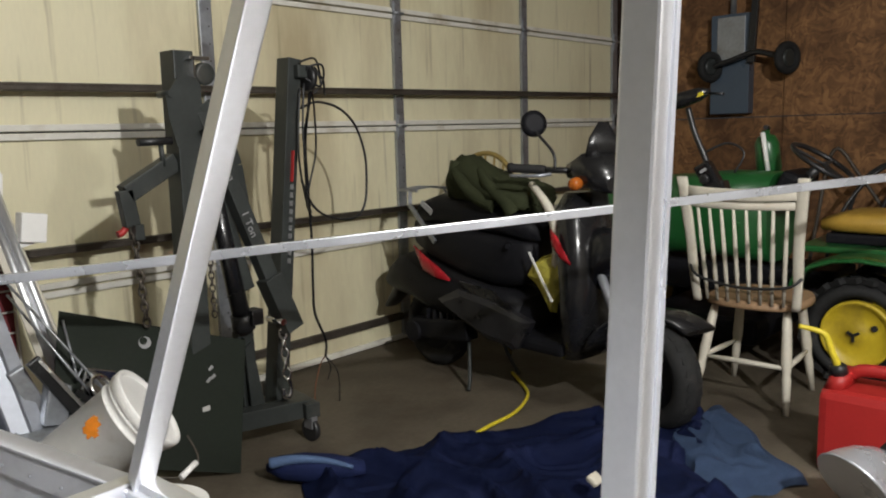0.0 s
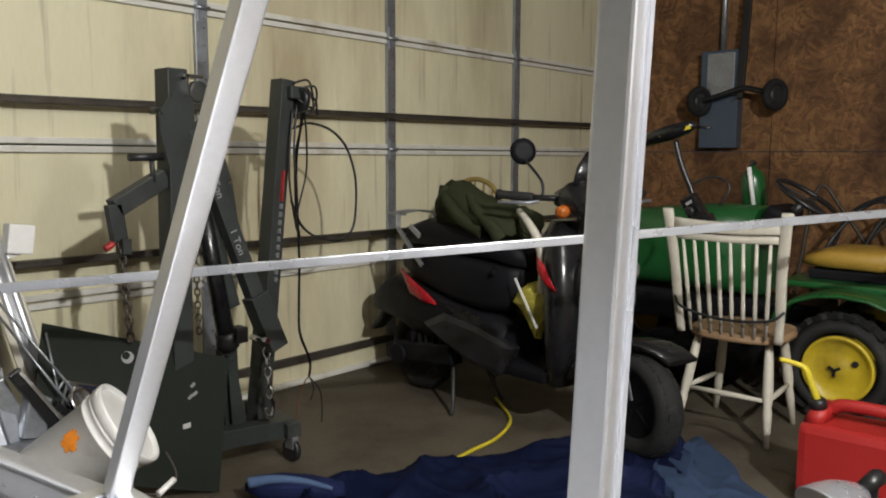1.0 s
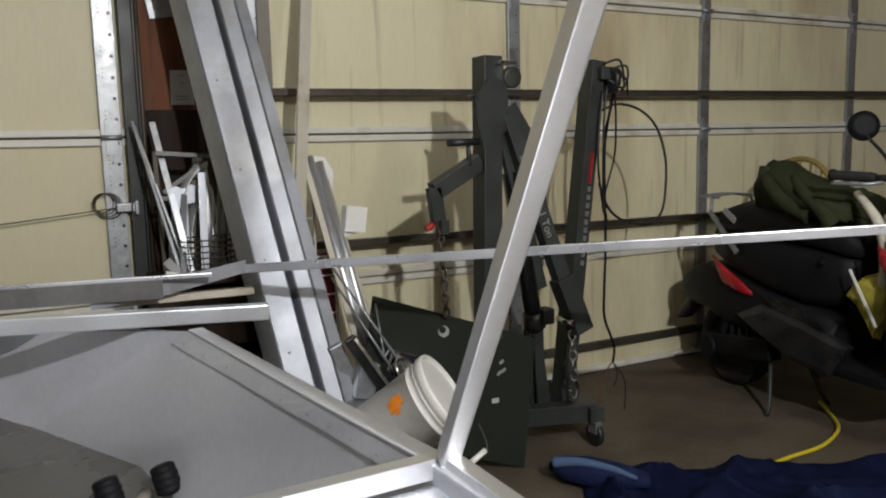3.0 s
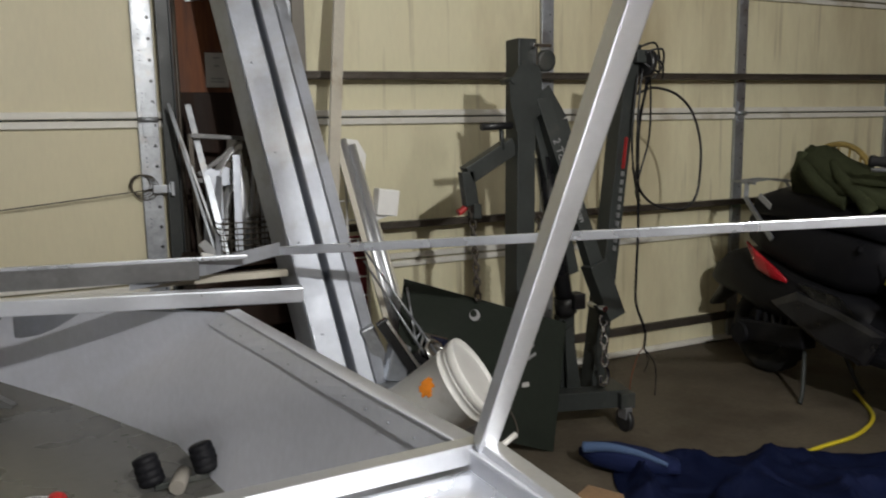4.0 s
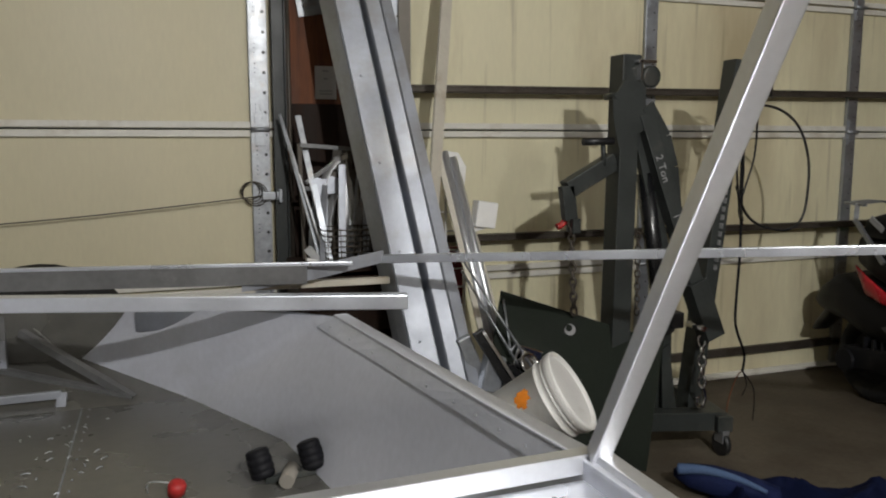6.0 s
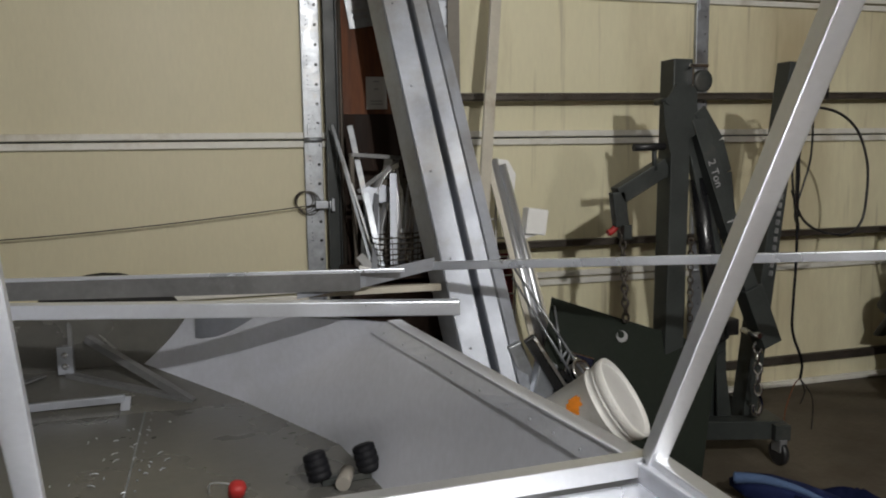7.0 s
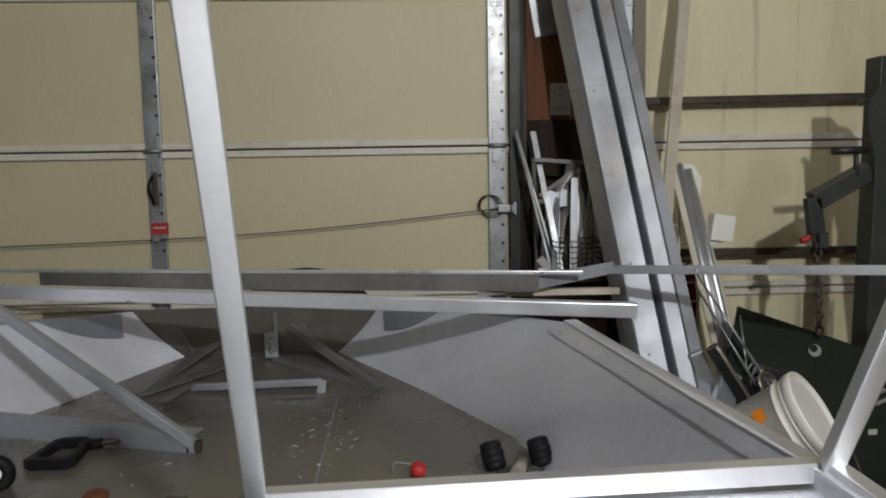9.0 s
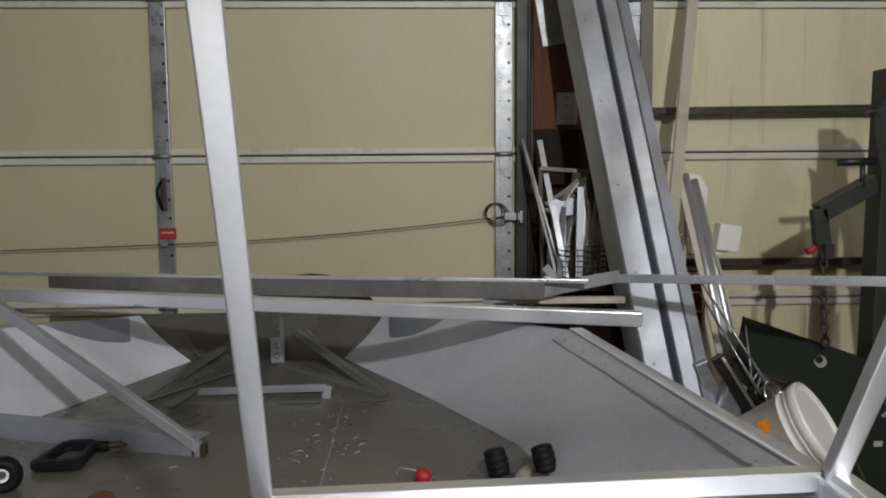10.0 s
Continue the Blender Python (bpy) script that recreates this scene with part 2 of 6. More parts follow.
def extrude(bm, a, b, profile, up=(0, 0, 1)):
    """A closed outline [(across, up)] swept from a to b."""
    m = frame_of(a, b, up)
    rings = [[bm.verts.new(V(p) + m @ V((u, v, 0))) for u, v in profile] for p in (a, b)]
    n = len(profile)
    for i in range(n):
        bm.faces.new((rings[0][i], rings[0][(i + 1) % n], rings[1][(i + 1) % n], rings[1][i]))
    bm.faces.new(rings[0][::-1])
    bm.faces.new(rings[1])
    return bm


def angle_profile(w, h, t):
    return [(-w / 2, h / 2), (w / 2, h / 2), (w / 2, h / 2 - t), (-w / 2 + t, h / 2 - t), (-w / 2 + t, -h / 2), (-w / 2, -h / 2)]


def channel_profile(w, d, t):
    return [(-w / 2, 0), (w / 2, 0), (w / 2, d), (w / 2 - t, d), (w / 2 - t, t), (-w / 2 + t, t), (-w / 2 + t, d), (-w / 2, d)]


def rod(bm, a, b, r, r2=None, seg=14, caps=True):
    m = frame_of(a, b)
    r2 = r if r2 is None else r2
    rings = [[bm.verts.new(V(p) + m @ V((q * math.cos(2 * math.pi * i / seg), q * math.sin(2 * math.pi * i / seg), 0))) for i in range(seg)] for p, q in ((a, r), (b, r2))]
    for i in range(seg):
        bm.faces.new((rings[0][i], rings[0][(i + 1) % seg], rings[1][(i + 1) % seg], rings[1][i])).smooth = True
    if caps:
        bm.faces.new(rings[0][::-1])
        bm.faces.new(rings[1])
    return bm


def smooth_line(points, n=6):
    """A smooth line through the points."""
    pts = [V(p) for p in points]
    out = []
    for i in range(len(pts) - 1):
        p0, p1, p2, p3 = pts[max(i - 1, 0)], pts[i], pts[i + 1], pts[min(i + 2, len(pts) - 1)]
        for k in range(n):
            t = k / n
            out.append(0.5 * ((2 * p1) + (p2 - p0) * t + (2 * p0 - 5 * p1 + 4 * p2 - p3) * t * t + (3 * p1 - p0 - 3 * p2 + p3) * t ** 3))
    return out + [pts[-1]]


def hose(bm, points, r, seg=8, n=6, closed=False):
    """A round cord along a smooth line; r may be one radius or one for each end."""
    line = smooth_line(points, n)
    r0, r1 = (r, r) if not isinstance(r, tuple) else r
    rings = []
    side = None
    for i, p in enumerate(line):
        d = (line[min(i + 1, len(line) - 1)] - line[max(i - 1, 0)]).normalized()
        side = (side - d * side.dot(d)) if side is not None else d.orthogonal()
        side.normalize()
        o = d.cross(side)
        q = r0 + (r1 - r0) * i / (len(line) - 1)
        rings.append([bm.verts.new(p + q * (side * math.cos(2 * math.pi * k / seg) + o * math.sin(2 * math.pi * k / seg))) for k in range(seg)])
    for i in range(len(rings) - 1):
        for k in range(seg):
            bm.faces.new((rings[i][k], rings[i][(k + 1) % seg], rings[i + 1][(k + 1) % seg], rings[i + 1][k])).smooth = True
    bm.faces.new(rings[0][::-1])
    bm.faces.new(rings[-1])
    return bm


def lathe(bm, a, b, profile, seg=28):
    """A turned shape about the line from a: profile rows of (along, radius); along 1 is b."""
    m, d = frame_of(a, b), V(b) - V(a)
    rings = []
    for s, r in profile:
        rings.append([bm.verts.new(V(a) + d * s + m @ V((r * math.cos(2 * math.pi * i / seg), r * math.sin(2 * math.pi * i / seg), 0))) for i in range(seg)])
    for j in range(len(rings) - 1):
        for i in range(seg):
            bm.faces.new((rings[j][i], rings[j][(i + 1) % seg], rings[j + 1][(i + 1) % seg], rings[j + 1][i])).smooth = True
    bm.faces.new(rings[0][::-1])
    bm.faces.new(rings[-1])
    return bm


def torus(bm, c, axis, R, r, seg=28, ring=10, squash=1.0):
    m = frame_of((0, 0, 0), axis)
    rings = []
    for i in range(seg):
        t = 2 * math.pi * i / seg
        rings.append([bm.verts.new(V(c) + m @ V(((R + r * math.cos(2 * math.pi * k / ring)) * math.cos(t), (R + r * math.cos(2 * math.pi * k / ring)) * math.sin(t), squash * r * math.sin(2 * math.pi * k / ring)))) for k in range(ring)])
    for i in range(seg):
        for k in range(ring):
            bm.faces.new((rings[i][k], rings[(i + 1) % seg][k], rings[(i + 1) % seg][(k + 1) % ring], rings[i][(k + 1) % ring])).smooth = True
    return bm


def slab(bm, corners, thick, towards):
    """A flat sheet with the given corners, thick along towards."""
    d = V(towards).normalized() * thick
    lo = [bm.verts.new(V(c)) for c in corners]
    hi = [bm.verts.new(V(c) + d) for c in corners]
    n = len(corners)
    bm.faces.new(lo[::-1])
    bm.faces.new(hi)
    for i in range(n):
        bm.faces.new((lo[i], lo[(i + 1) % n], hi[(i + 1) % n], hi[i]))
    return bm


def loft(bm, sections, caps=True, smooth=True):
    """A skin over closed outlines that have the same number of points."""
    rings = [[bm.verts.new(V(p)) for p in s] for s in sections]
    n = len(rings[0])
    for j in range(len(rings) - 1):
        for i in range(n):
            bm.faces.new((rings[j][i], rings[j][(i + 1) % n], rings[j + 1][(i + 1) % n], rings[j + 1][i])).smooth = smooth
    if caps:
        bm.faces.new(rings[0][::-1])
        bm.faces.new(rings[-1])
    return bm


def oval(c, rx, ry, across, up, n=14, p=2.6):
    """A rounded outline about c."""
    out = []
    for i in range(n):
        t = 2 * math.pi * i / n
        cx, cy = math.cos(t), math.sin(t)
        out.append(V(c) + V(across) * (rx * math.copysign(abs(cx) ** (2 / p), cx)) + V(up) * (ry * math.copysign(abs(cy) ** (2 / p), cy)))
    return out


def part(name, bm, material, parent=None, label=""):
    """Links a bmesh, built in the room's own measures, as one mesh under its thing."""
    bmesh.ops.recalc_face_normals(bm, faces=bm.faces)
    me = bpy.data.meshes.new(name)
    base = V((0, 0, 0))
    o = parent
    while o is not None:
        base = base + o.location
        o = o.parent
    bmesh.ops.translate(bm, verts=bm.verts, vec=-base)
    bm.to_mesh(me)
    bm.free()
    me.materials.append(material)
    ob = new(name, me)
    ob.parent = parent
    return tagged(ob, label) if label else ob


def thing(name, at, label, category, group="", kind=""):
    ob = new(name)
    ob.empty_display_size = 0.05
    ob.location = at
    return tagged(ob, label, category, group, kind)


def lone(name, bm, material, at, label, category, group="", kind=""):
    """A thing of one mesh with its own origin."""
    bmesh.ops.recalc_face_normals(bm, faces=bm.faces)
    bmesh.ops.translate(bm, verts=bm.verts, vec=-V(at))
    me = bpy.data.meshes.new(name)
    bm.to_mesh(me)
    bm.free()
    me.materials.append(material)
    ob = new(name, me)
    ob.location = at
    return tagged(ob, label, category, group, kind)


def B():
    return bmesh.new()


# ---- room ----
X0, X1, Y0 = -6.1, 5.56, -7.0
H = 0.6096
lone("floor", box(B(), ((X0 + X1) / 2, Y0 / 2 + 0.2, -0.06), (X1 - X0 + 0.4, -Y0 + 0.8, 0.12)), CONCRETE, (0, 0, 0), "oil-stained brown-grey concrete garage floor", "floor", kind="structure")
lone("ceiling", box(B(), ((X0 + X1) / 2, Y0 / 2, CEIL + 0.05), (X1 - X0 + 0.4, -Y0 + 0.4, 0.1)), CEILING, (0, 0, CEIL), "plain white ceiling boards over the garage", "ceiling", kind="structure")
lone("wall_west", box(B(), (X0 - 0.05, Y0 / 2, CEIL / 2), (0.1, -Y0 + 0.3, CEIL)), PLASTER, (X0, -3, 0), "plain grey board side wall", "wall", kind="structure")
lone("wall_south", box(B(), ((X0 + X1) / 2, Y0 - 0.05, CEIL / 2), (X1 - X0, 0.1, CEIL)), PLASTER, (0, Y0, 0), "plain grey board rear wall", "wall", kind="structure")
wall_e = thing("wall_east", (X1, 0, 0), "brown strand-board side wall with dark stains", "wall", kind="structure")
yy = 0.0
while yy > Y0:
    for z0, z1 in ((0.0, 1.22), (1.224, CEIL)):
        part("board", box(B(), (X1 + 0.05 + 0.003 * math.sin(yy * 7 + z0), yy - 0.61, (z0 + z1) / 2), (0.1, 1.214, z1 - z0 - 0.003), None, 0.002), PLYWOOD, wall_e)
    yy -= 1.22
bm = box(B(), ((X0 - 5.56) / 2 + 0.0, 0.08, CEIL / 2), (X0 * -1 - 5.56, 0.14, CEIL))
lone("wall_north_end", bm, PLASTER, (-5.8, 0.08, 0), "short grey wall beside the garage door", "wall", kind="structure")
lone("wall_north_header", box(B(), (-0.2, 0.10, 2.615), (10.75, 0.14, 0.25)), PLASTER, (0, 0.1, 2.49), "grey header wall above the garage doors", "wall", kind="structure")
lone("wall_north_pier", box(B(), (0.272, 0.12, 1.245), (0.45, 0.12, 2.49), None, 0.003), REDWOOD, (0.272, 0.12, 0), "red-brown wooden pier between two garage doors", "wall", kind="structure")
lone("wall_north_corner", box(B(), (5.46, 0.10, 1.245), (0.2, 0.14, 2.49)), DARKWOOD, (5.46, 0.1, 0), "dark wooden jamb at the wall corner", "wall", kind="structure")

for lx, ly, lz, power in LIGHT_SPOTS:
    fx = thing("ceiling_light", (lx, ly, CEIL), "bare bulb in a white ceiling holder", "ceiling light", "garage ceiling lights")
    part("holder", lathe(B(), (lx, ly, CEIL), (lx, ly, CEIL - 0.08), [(0, 0.06), (0.5, 0.055), (0.8, 0.03), (1, 0.02)], 20), LAMP_WHITE, fx)
    part("bulb", lathe(B(), (lx, ly, CEIL - 0.08), (lx, ly, lz + 0.06), [(0, 0.014), (0.3, 0.02), (0.6, 0.032), (0.85, 0.03), (1, 0.012)], 20), GLOW, fx, "glowing white bulb")


def stile_holes(bm, x, z0, z1, side):
    n = int((z1 - z0) / 0.075)
    for i in range(n):
        z = z0 + 0.06 + i * 0.075
        rod(bm, (x + side, -0.0165, z), (x + side, -0.0195, z), 0.0065, seg=8)
        if i % 3 != 1:
            for k in range(3):
                rod(bm, (x - side * 0.7, -0.0165, z + 0.016 * k), (x - side * 0.7, -0.0185, z + 0.016 * k), 0.0025, seg=6)


def garage_door(name, xs, label, bright, struts):
    """A sectional door of four sections with ribs, stiles and hinges; xs: the middles of its stiles."""
    d = thing(name, (xs[0], 0, 0), label, "garage door", kind="structure")
    xa, xb = xs[0] - 0.05, xs[-1] + 0.05
    for k in range(4):
        z0, z1 = k * H + 0.003, (k + 1) * H - 0.003
        sec = part("section", box(B(), ((xa + xb) / 2, 0.022, (z0 + z1) / 2), (xb - xa, 0.03, z1 - z0)), CREAM_DIMMED if bright else CREAM_STAINED_LIT, d)
        for z, hgt in ((z0 + 0.014, 0.025), (z1 - 0.014, 0.025)):
            part("rib", box(B(), ((xa + xb) / 2, -0.002, z), (xb - xa, 0.018, hgt), None, 0.003), CREAM_RIB, sec)
        for i, x in enumerate(xs):
            end = i in (0, len(xs) - 1)
            w = 0.072 if end else 0.064
            st = part("stile", box(B(), (x, -0.007, (z0 + z1) / 2), (w, 0.02, z1 - z0 - 0.004), None, 0.003), GALV_WHITE if bright and end else GALV, d)
            if bright:
                hb = B()
                stile_holes(hb, x, z0, z1, 0.02)
                tagged(part("punched_holes", hb, BLACK, st), kind="stuff")
            else:
                hb = B()
                for q in range(7):
                    rod(hb, (x + 0.012, -0.0165, z0 + 0.07 + 0.075 * q), (x + 0.012, -0.0185, z0 + 0.07 + 0.075 * q), 0.004, seg=6)
                tagged(part("punched_holes", hb, OLD_STEEL, st), kind="stuff")
    for k in (1, 2, 3):
        for x in xs:
            hb = B()
            for s in (-1, 1):
                box(hb, (x, -0.0195, k * H + s * 0.035), (0.042, 0.005, 0.055), None, 0.001)
                for q in (-0.011, 0.011):
                    rod(hb, (x + q, -0.021, k * H + s * 0.045), (x + q, -0.028, k * H + s * 0.045), 0.005, seg=6)
            rod(hb, (x - 0.036, -0.028, k * H), (x + 0.036, -0.028, k * H), 0.009, seg=10)
            if bright:
                for s in (-1, 1):
                    for q in (-1, 1):
                        beam(hb, (x + q * 0.02, -0.0195, k * H + s * 0.012), (x, -0.0195, k * H + s * 0.095), 0.004, 0.006, (0, 1, 0), 0)
            part("hinge", hb, GALV if not bright else GALV_WHITE, d)
    for za, zb, m in struts:
        bm = beam(B(), (xa + 0.02, -0.045, za), (xb - 0.02, -0.045, zb), 0.05, 0.028, bev=0.006)
        box(bm, ((xa + xb) / 2, -0.072, (za + zb) / 2 + 0.012), (xb - xa - 0.05, 0.008, 0.008), Matrix.Rotation(-math.atan2(zb - za, xb - xa), 3, "Y"))
        part("strut", bm, m, d, "grimy dark steel strut across the door")
    part("bottom_rail", box(B(), ((xa + xb) / 2, -0.006, 0.135), (xb - xa - 0.01, 0.022, 0.04), None, 0.003), OLD_STEEL if not bright else GALV, d)
    part("bottom_seal", box(B(), ((xa + xb) / 2, -0.004, 0.012), (xb - xa - 0.01, 0.03, 0.02), None, 0.006), CREAM_RIB, d)
    return d


RIGHT = [0.537 + 1.2 * i for i in range(5)]
LEFT = [-5.464 + 1.366 * i for i in range(5)]
door_r = garage_door("door_1", RIGHT, "closed cream steel sectional garage door with stained panels", False, [(1.381, 1.422, OLD_STEEL), (0.770, 0.745, OLD_STEEL)])
door_l = garage_door("door_2", LEFT, "closed cream steel sectional garage door with punched stiles", True, [])

# ---- boat under construction ----
FZ, GZ, XC = 0.45, 0.755, -0.88  # floor sheet, gunwale, middle line


def mirror_x(p):
    return (2 * XC - p[0], *p[1:])


def even_line(points, n):
    """Straight stretches between the points, n steps each."""
    out = []
    for a, b in zip(points[:-1], points[1:]):
        out += [V(a).lerp(V(b), k / n) for k in range(n)]
    return out + [V(points[-1])]


boat = thing("boat", (XC, -2.4, 0), "open aluminium flat boat with bare sheet sides and cross rails", "boat")
CHINE = [(-0.47, -0.845, FZ), (-0.327, -0.835, FZ), (-0.113, -1.264, FZ), (0.0, -1.7, FZ), (0.06, -2.3, FZ), (0.08, -4.6, FZ)]
GUN = [(-0.47, -0.66, 0.69), (-0.22, -0.96, 0.735), (0.013, -1.29, GZ), (0.094, -1.937, GZ), (0.138, -2.25, GZ), (0.24, -4.6, GZ)]
P1, P2 = (-0.473, -0.60, 0.685), (-0.62, -0.55, 0.516)
for side in (0, 1):
    f = mirror_x if side else (lambda p: p)
    d = -1 if side else 1
    bm = B()
    # the side sheet is bent: a few soft creases run down from the bow corner
    rows = 8
    grid = []
    gl, cl = even_line([P1] + GUN[2:], 10), even_line([P2, CHINE[1], CHINE[2], CHINE[4], CHINE[5]], 10)
    for k in range(len(gl)):
        q = min(k, len(cl) - 1)
        line = []
        for r in range(rows + 1):
            t = r / rows
            p = cl[q].lerp(gl[k], t)
            bulge = 0.012 * math.sin(math.pi * t) + 0.004 * math.sin(k * 0.9) * math.sin(math.pi * t)
            line.append((p.x + bulge, p.y, p.z))
        grid.append(line)
    vs = [[[bm.verts.new(V(f(p)) + V((o * d, 0, 0))) for p in line] for line in grid] for o in (0.0, 0.004)]
    for lay in (0, 1):
        for k in range(len(grid) - 1):
            for r in range(rows):
                bm.faces.new((vs[lay][k][r], vs[lay][k + 1][r], vs[lay][k + 1][r + 1], vs[lay][k][r + 1])).smooth = True
    hull = part("side_sheet", bm, ALU_SHEET, boat)
    # gunwale cap with rivets
    gb = B()
    inward = V((-0.002 * d, 0, 0.001))
    low = [V(line[7]).lerp(V(line[8]), 0.12) for line in grid]
    for k in range(10, len(grid) - 1):
        a0, a1, b1, b0 = [V(f(p)) + inward for p in (low[k], low[k + 1], grid[k + 1][8], grid[k][8])]
        slab(gb, [a0, a1, b1, b0], 0.0018, (-d, 0, 0.3))
    for a, b in zip(GUN[2:-1], GUN[3:]):
        beam(gb, V(f(a)) + V((0.012 * d, 0, 0.004)), V(f(b)) + V((0.012 * d, 0, 0.004)), 0.034, 0.006)
    cap = part("gunwale", gb, ALU_SHEET, boat)
    rb = B()
    for k in range(11, 31, 2):
        p = V(f(low[k].lerp(V(grid[k][8]), 0.4))) + V((-0.008 * d, 0, 0.003))
        lathe(rb, p, p + V((-0.003 * d, 0, 0.001)), [(0, 0.0026), (0.6, 0.002), (1, 0.001)], 6)
    tagged(part("rivet_row", rb, ALU_DULL, cap), kind="stuff")
    # outer skin down to the ground
    ob_ = B()
    rings = []
    for p in GUN:
        a = V(f(p))
        lo = V((a.x + 0.0 * d, a.y, 0.004))
        rings.append([ob_.verts.new(q) for q in (a + V((0.012 * d, 0, -0.002)), a + V((0.016 * d, 0, -0.002)), lo + V((0.004 * d, 0, 0)), lo)])
    for q0, q1 in zip(rings[:-1], rings[1:]):
        for k in range(4):
            ob_.faces.new((q0[k], q0[(k + 1) % 4], q1[(k + 1) % 4], q1[k]))
    ob_.faces.new(rings[0][::-1])
    ob_.faces.new(rings[-1])
    part("outer_skin", ob_, ALU_DULL, boat)

bm = B()
outline = [(p[0], p[1], FZ - 0.004) for p in CHINE] + [(mirror_x(p)[0], p[1], FZ - 0.004) for p in CHINE[::-1]]
slab(bm, outline, 0.004, (0, 0, 1))
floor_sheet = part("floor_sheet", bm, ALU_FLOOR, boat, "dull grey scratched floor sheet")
for sx in (-0.60,):
    sb = box(B(), (sx, -1.7, FZ + 0.0005), (0.004, 1.9, 0.001))
    for i in range(30):
        lathe(sb, (sx + 0.02, -0.8 - i * 0.06, FZ), (sx + 0.02, -0.8 - i * 0.06, FZ + 0.003), [(0, 0.0028), (1, 0.001)], 6)
    part("floor_seam", sb, ALU_DULL, floor_sheet)
bm = B()
Q1, Q2 = (P1[0] + 0.02, P1[1] + 0.006, P1[2] + 0.004), (P2[0] + 0.025, P2[1] + 0.006, P2[2] - 0.012)
slab(bm, [Q1, mirror_x(Q1), mirror_x(Q2), Q2], 0.004, (0, 1, 0))
# Bow sheet and foot use dark floor metal to carry the bow's shade.
part("bow_sheet", bm, ALU_FLOOR, boat, "bow sheet with its shade put into the dark colour")
bm = B()
slab(bm, [P2, mirror_x(P2), mirror_x(CHINE[0]), CHINE[0]], 0.004, (0, 1, 0))
for s in (0, 1):
    f = mirror_x if s else (lambda p: p)
    slab(bm, [f(P2), f(CHINE[0]), f(CHINE[1])], 0.004, (0, 0.5, -1))
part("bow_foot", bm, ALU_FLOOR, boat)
bm = box(B(), (XC + 0.056, -0.578, 0.585), (0.014, 0.022, 0.235), None, 0.002)
box(bm, (XC + 0.046, -0.568, 0.585), (0.03, 0.004, 0.235))
bp_ = part("bow_post", bm, ALU_DARK, boat)
plate = part("post_plate", box(B(), (XC + 0.040, -0.592, 0.556), (0.044, 0.006, 0.085), None, 0.002), ALU_DULL, bp_, "bolted grey plate")
for z in (0.539, 0.573):
    part("bolt", lathe(B(), (XC + 0.040, -0.595, z), (XC + 0.040, -0.606, z), [(0, 0.011), (0.15, 0.011), (0.2, 0.007), (0.8, 0.007), (1, 0.004)], 8), CHROME, bp_)
for a, b in (((-1.175, -0.572, 0.665), (-1.105, -0.568, 0.533)), ((-0.745, -0.572, 0.625), (-0.69, -0.568, 0.565))):
    part("fold_ridge", beam(B(), a, b, 0.012, 0.008, bev=0.003), ALU_FLOOR, boat)
bm = beam(B(), (-1.055, -0.80, 0.479), (-0.655, -0.80, 0.484), 0.016, 0.022)
beam(bm, (-0.652, -0.795, 0.486), (-0.655, -0.82, 0.452), 0.026, 0.012)
part("bow_crossbar", bm, ALU_DULL, boat)
for a, b, w in (((-0.985, -0.60, 0.587), (-1.215, -0.81, 0.458), 0.024), ((-0.773, -0.60, 0.621), (-0.47, -0.81, 0.455), 0.022),
                ((-0.835, -0.59, 0.505), (-0.485, -0.80, 0.456), 0.026), ((-0.90, -0.59, 0.505), (-1.20, -0.83, 0.456), 0.026), ((-1.055, -0.80, 0.476), (-1.11, -0.90, 0.453), 0.03)):
    part("bow_brace", extrude(B(), a, b, angle_profile(w, w, 0.004)), ALU_DARK, boat)

# rails laid across the bow
part("cross_rail", beam(B(), (0.215, -1.222, 0.768), (-2.15, -0.765, 0.82), 0.04, 0.038, bev=0.003), ALU_BRIGHT, boat, "bright square aluminium cross rail")
bm = B()
extrude(bm, (0.03, -0.81, 0.792), (-1.59, -0.535, 0.798), [(-0.03, 0.02), (0.03, 0.02), (0.03, -0.034), (0.026, -0.034), (0.026, 0.016), (-0.03, 0.016)])
part("cross_angle", bm, ALU_DARK, boat, "dark dull aluminium angle with a bright edge")
part("angle_edge", beam(B(), (0.16, -0.845, 0.814), (-2.1, -0.475, 0.826), 0.016, 0.012), ALU_BRIGHT, boat)
bm = B()
loft(bm, [[(-0.16, -0.80, 0.775), (-0.16, -0.796, 0.775), (-0.16, -0.796, 0.738), (-0.16, -0.80, 0.738)],
          [(0.05, -0.80, 0.805), (0.05, -0.796, 0.805), (0.05, -0.796, 0.762), (0.05, -0.80, 0.762)],
          [(0.275, -0.775, 0.838), (0.275, -0.771, 0.838), (0.275, -0.771, 0.80), (0.275, -0.775, 0.80)]], smooth=False)
part("bent_strip", bm, ALU_DULL, boat)
part("flat_bar", beam(B(), (-0.15, -0.74, 0.742), (0.30, -0.745, 0.738), 0.03, 0.02), WHITE_PAINT, boat, "pale painted flat bar")
part("long_tube", beam(B(), (0.262, -0.757, 0.809), (3.30, -3.03, 1.042), 0.02, 0.026, bev=0.002), ALU_BRIGHT, boat, "long thin bright aluminium tube")

